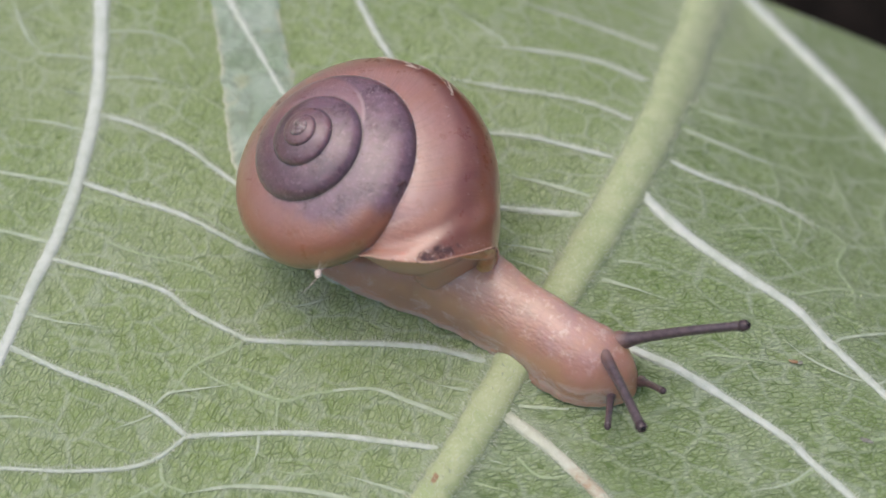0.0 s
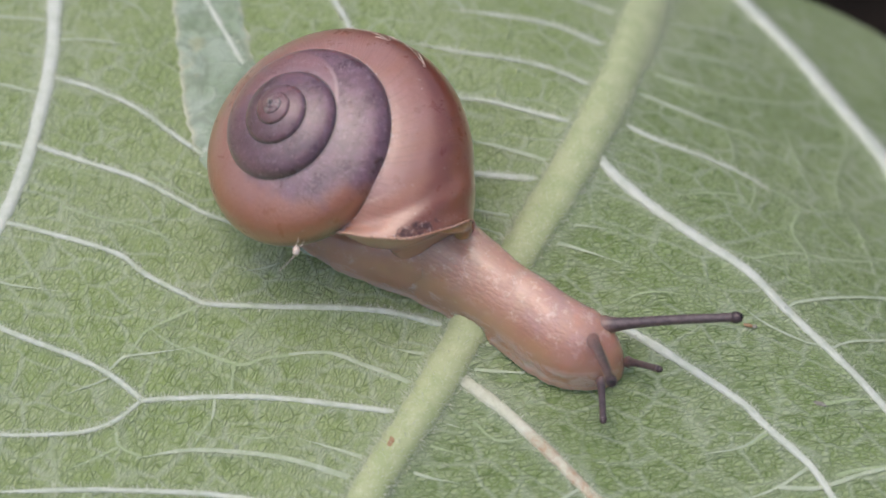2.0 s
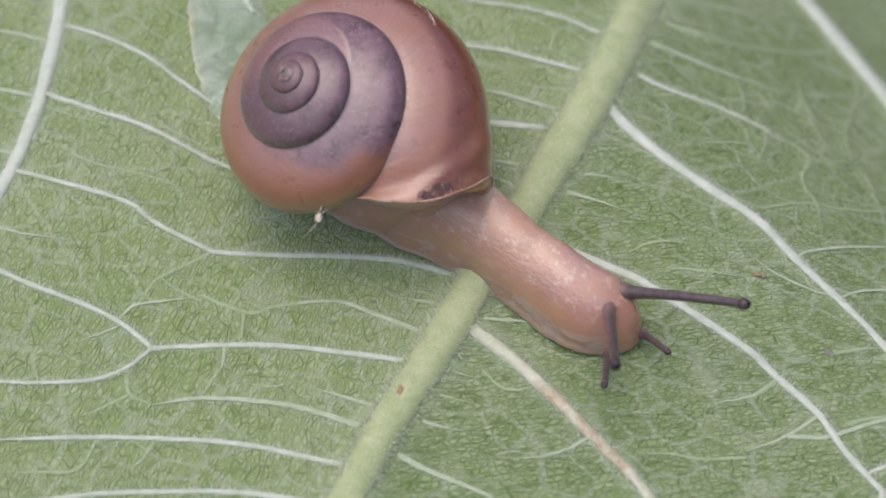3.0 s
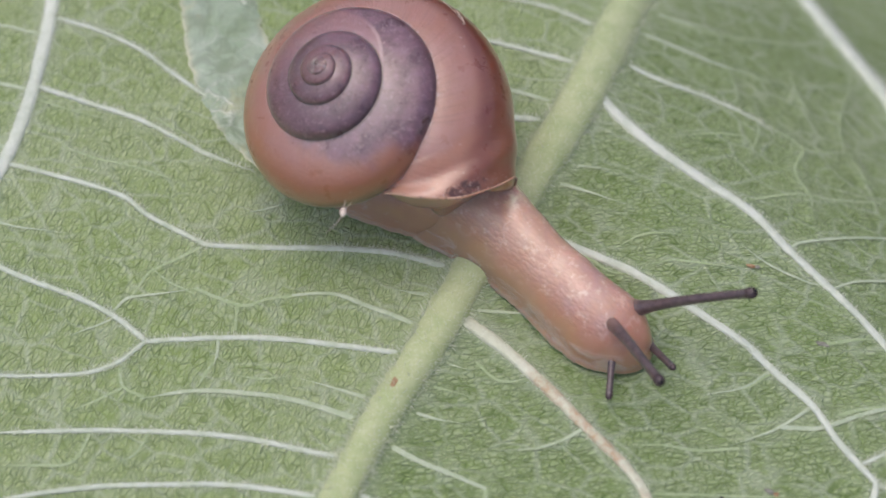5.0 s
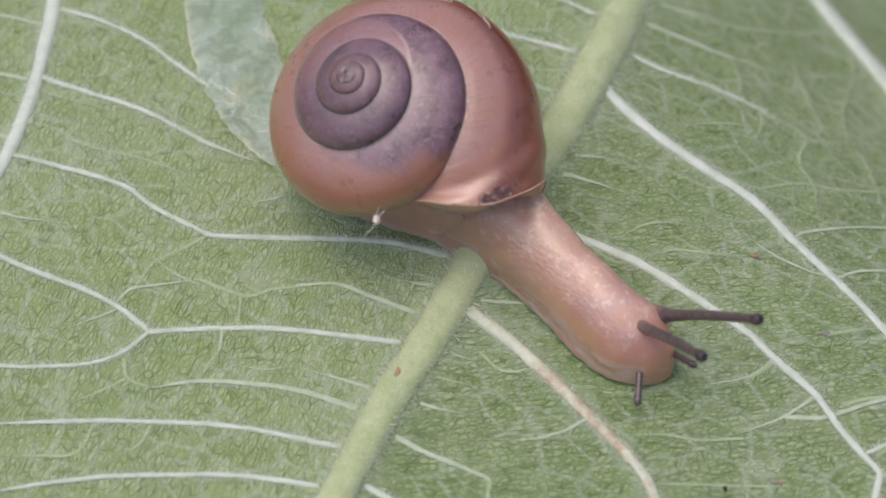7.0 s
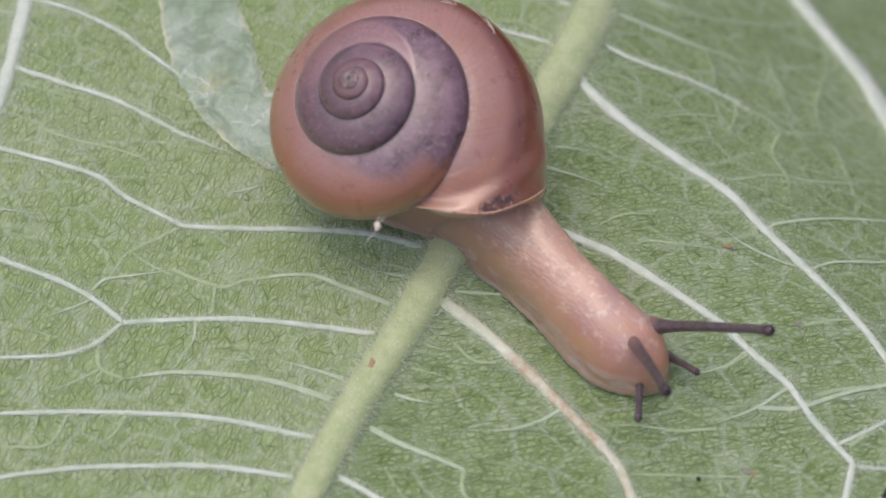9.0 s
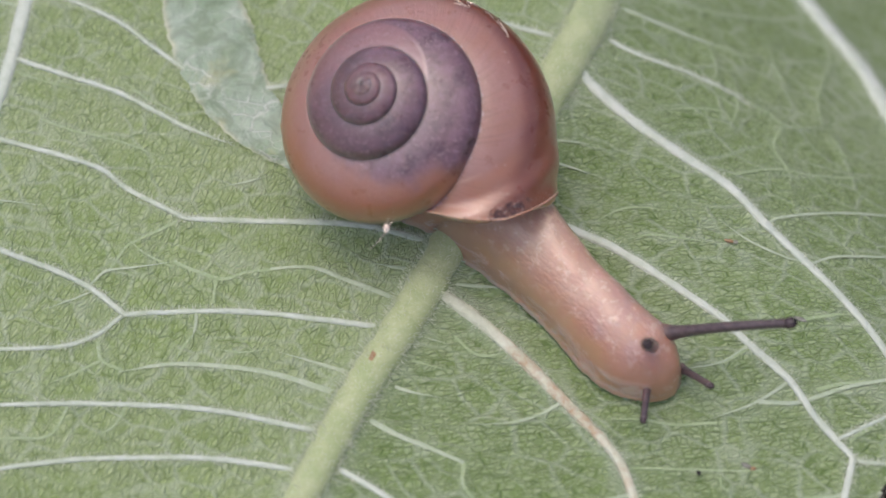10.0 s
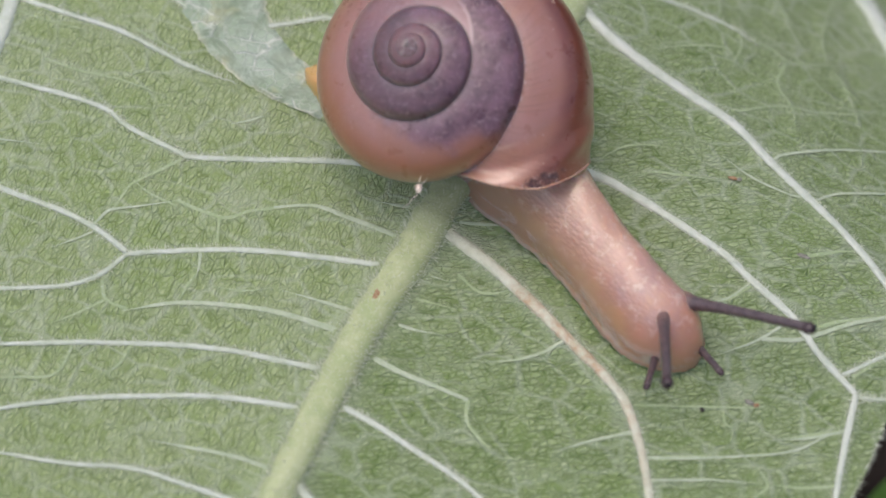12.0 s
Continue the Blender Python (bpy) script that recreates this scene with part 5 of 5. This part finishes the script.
    walk(upper_tentacle_near, [
        (0.0, pose(0.01073, -0.00642, 0.00260, 0.00, 72.31, -72.68)),
        (0.5, pose(0.01083, -0.00651, 0.00260, 0.00, 66.76, -83.26)),
        (1.0, pose(0.01098, -0.00732, 0.00260, 0.00, 63.53, -87.21)),
        (1.5, pose(0.01139, -0.00634, 0.00260, 0.00, 48.58, -76.51)),
        (2.0, pose(0.01133, -0.00708, 0.00260, 0.00, 50.04, -83.47)),
        (2.5, pose(0.01110, -0.00729, 0.00260, 0.00, 59.66, -97.12)),
        (3.0, pose(0.01097, -0.00717, 0.00260, 0.00, 56.42, -91.52)),
        (5.0, pose(0.00922, -0.00842, 0.00260, 0.00, 61.77, -66.75)),
        (5.5, pose(0.00914, -0.00830, 0.00260, 0.00, 67.54, -56.99)),
        (6.0, pose(0.00892, -0.00849, 0.00260, 0.00, 55.02, -52.67)),
        (6.5, pose(0.00896, -0.00824, 0.00260, 0.00, 52.56, -50.69)),
        (7.0, pose(0.00883, -0.00813, 0.00260, 0.00, 49.63, -54.49)),
        (7.2, pose(0.00861, -0.00815, 0.00260, 0.00, 51.31, -60.96)),
        (9.0, pose(0.00840, -0.00861, 0.00260, 0.00, 52.03, -76.64)),
        (9.5, pose(0.00825, -0.00867, 0.00260, 0.00, 41.07, -79.81)),
        (10.0, pose(0.00884, -0.00854, 0.00260, 0.00, 26.06, -110.70)),
        (10.5, pose(0.00869, -0.00808, 0.00260, 0.00, 33.20, -118.62)),
        (11.0, pose(0.00777, -0.00791, 0.00260, 0.00, 50.33, -107.86)),
        (11.5, pose(0.00771, -0.00833, 0.00260, 0.00, 60.32, -101.86)),
        (12.0, pose(0.00737, -0.00859, 0.00260, 0.00, 60.44, -94.55)),
    ])
    walk(lower_tentacle_far, [
        (0.0, pose(0.01326, -0.00764, 0.00100, 0.00, 44.55, -59.37)),
        (0.5, pose(0.01292, -0.00740, 0.00100, 0.00, 50.73, -36.80)),
        (1.0, pose(0.01357, -0.00720, 0.00100, 0.00, 47.75, -36.06)),
        (1.5, pose(0.01407, -0.00710, 0.00100, 0.00, 45.69, -45.92)),
        (2.0, pose(0.01382, -0.00781, 0.00100, 0.00, 48.57, -43.76)),
        (2.5, pose(0.01338, -0.00839, 0.00100, 0.00, 51.80, -48.02)),
        (3.0, pose(0.01325, -0.00818, 0.00100, 0.00, 54.95, -59.25)),
        (5.0, pose(0.01179, -0.00932, 0.00100, 0.00, 60.04, -62.53)),
        (5.5, pose(0.01177, -0.00940, 0.00100, 0.00, 55.50, -62.86)),
        (6.0, pose(0.01136, -0.00972, 0.00100, 0.00, 48.84, -64.53)),
        (6.5, pose(0.01139, -0.00947, 0.00100, 0.00, 46.97, -64.07)),
        (7.0, pose(0.01092, -0.00916, 0.00100, 0.00, 47.46, -57.69)),
        (7.2, pose(0.01062, -0.00918, 0.00100, 0.00, 43.58, -69.16)),
        (9.0, pose(0.01091, -0.00896, 0.00100, 0.00, 52.49, -54.56)),
        (9.5, pose(0.01100, -0.00921, 0.00100, 0.00, 47.99, -52.51)),
        (10.0, pose(0.01089, -0.00928, 0.00100, 0.00, 54.37, -53.38)),
        (10.5, pose(0.01058, -0.00970, 0.00100, 0.00, 52.64, -61.82)),
        (11.0, pose(0.01001, -0.00954, 0.00100, 0.00, 58.86, -65.64)),
        (11.5, pose(0.01002, -0.00995, 0.00100, 0.00, 57.33, -68.83)),
        (12.0, pose(0.00951, -0.01002, 0.00100, 0.00, 64.76, -63.69)),
    ])
    walk(lower_tentacle_near, [
        (0.0, pose(0.01121, -0.00875, 0.00110, 0.00, 69.37, -97.78)),
        (0.5, pose(0.01102, -0.00842, 0.00110, 0.00, 84.24, -90.92)),
        (1.0, pose(0.01188, -0.01005, 0.00110, 0.00, 67.74, -88.75)),
        (1.5, pose(0.01224, -0.00854, 0.00110, 0.00, 84.11, -87.14)),
        (2.0, pose(0.01189, -0.00940, 0.00110, 0.00, 80.13, -90.75)),
        (2.5, pose(0.01093, -0.01063, 0.00110, 0.00, 54.86, -93.06)),
        (3.0, pose(0.01090, -0.00968, 0.00110, 0.00, 65.53, -98.75)),
        (5.0, pose(0.00944, -0.00998, 0.00110, 0.00, 92.79, -96.52)),
        (5.5, pose(0.00932, -0.01018, 0.00110, 0.00, 91.81, -94.99)),
        (6.0, pose(0.00913, -0.01038, 0.00110, 0.00, 89.55, -95.36)),
        (6.5, pose(0.00924, -0.01012, 0.00110, 0.00, 92.09, -98.58)),
        (7.0, pose(0.00902, -0.00981, 0.00110, 0.00, 91.55, -96.16)),
        (7.2, pose(0.00901, -0.00984, 0.00110, 0.00, 85.37, -92.59)),
        (9.0, pose(0.00890, -0.01076, 0.00110, 0.00, 74.27, -96.61)),
        (9.5, pose(0.00890, -0.01074, 0.00110, 0.00, 72.87, -96.79)),
        (10.0, pose(0.00864, -0.01041, 0.00110, 0.00, 73.34, -100.09)),
        (10.5, pose(0.00794, -0.01014, 0.00110, 0.00, 66.87, -107.20)),
        (11.0, pose(0.00725, -0.01056, 0.00110, 0.00, 50.30, -111.75)),
        (11.5, pose(0.00720, -0.01078, 0.00110, 0.00, 55.27, -106.12)),
        (12.0, pose(0.00694, -0.01085, 0.00110, 0.00, 63.84, -108.03)),
    ])
    walk(mite, [
        (0.0, pose(-0.00941, -0.00076, 0.00850, 0.00, 0.00, 0.00)),
        (0.5, pose(-0.00914, -0.00098, 0.00850, 0.00, 0.00, 0.00)),
        (1.0, pose(-0.00875, -0.00111, 0.00850, 0.00, 0.00, 0.00)),
        (1.5, pose(-0.00849, -0.00131, 0.00850, 0.00, 0.00, 0.00)),
        (2.0, pose(-0.00811, -0.00165, 0.00850, 0.00, 0.00, 0.00)),
        (2.5, pose(-0.00776, -0.00218, 0.00850, 0.00, 0.00, 0.00)),
        (3.0, pose(-0.00732, -0.00289, 0.00850, 0.00, 0.00, 0.00)),
        (5.0, pose(-0.00556, -0.00302, 0.00850, 0.00, 0.00, 0.00)),
        (5.5, pose(-0.00507, -0.00320, 0.00850, 0.00, 0.00, 0.00)),
        (6.0, pose(-0.00460, -0.00330, 0.00850, 0.00, 0.00, 0.00)),
        (6.5, pose(-0.00436, -0.00385, 0.00850, 0.00, 0.00, 0.00)),
        (7.0, pose(-0.00383, -0.00415, 0.00850, 0.00, 0.00, 0.00)),
        (7.2, pose(-0.00364, -0.00433, 0.00842, 0.00, 0.00, 0.00)),
        (9.0, pose(-0.00232, -0.00468, 0.00766, 0.00, 0.00, 0.00)),
        (9.5, pose(-0.00217, -0.00471, 0.00745, 0.00, 0.00, 0.00)),
        (10.0, pose(-0.00188, -0.00508, 0.00724, 0.00, 0.00, 0.00)),
        (10.5, pose(-0.00149, -0.00575, 0.00703, 0.00, 0.00, 0.00)),
        (11.0, pose(-0.00119, -0.00627, 0.00682, 0.00, 0.00, 0.00)),
        (11.5, pose(-0.00078, -0.00600, 0.00661, 0.00, 0.00, 0.00)),
        (12.0, pose(-0.00024, -0.00603, 0.00640, 0.00, 0.00, 0.00)),
    ])


motions()
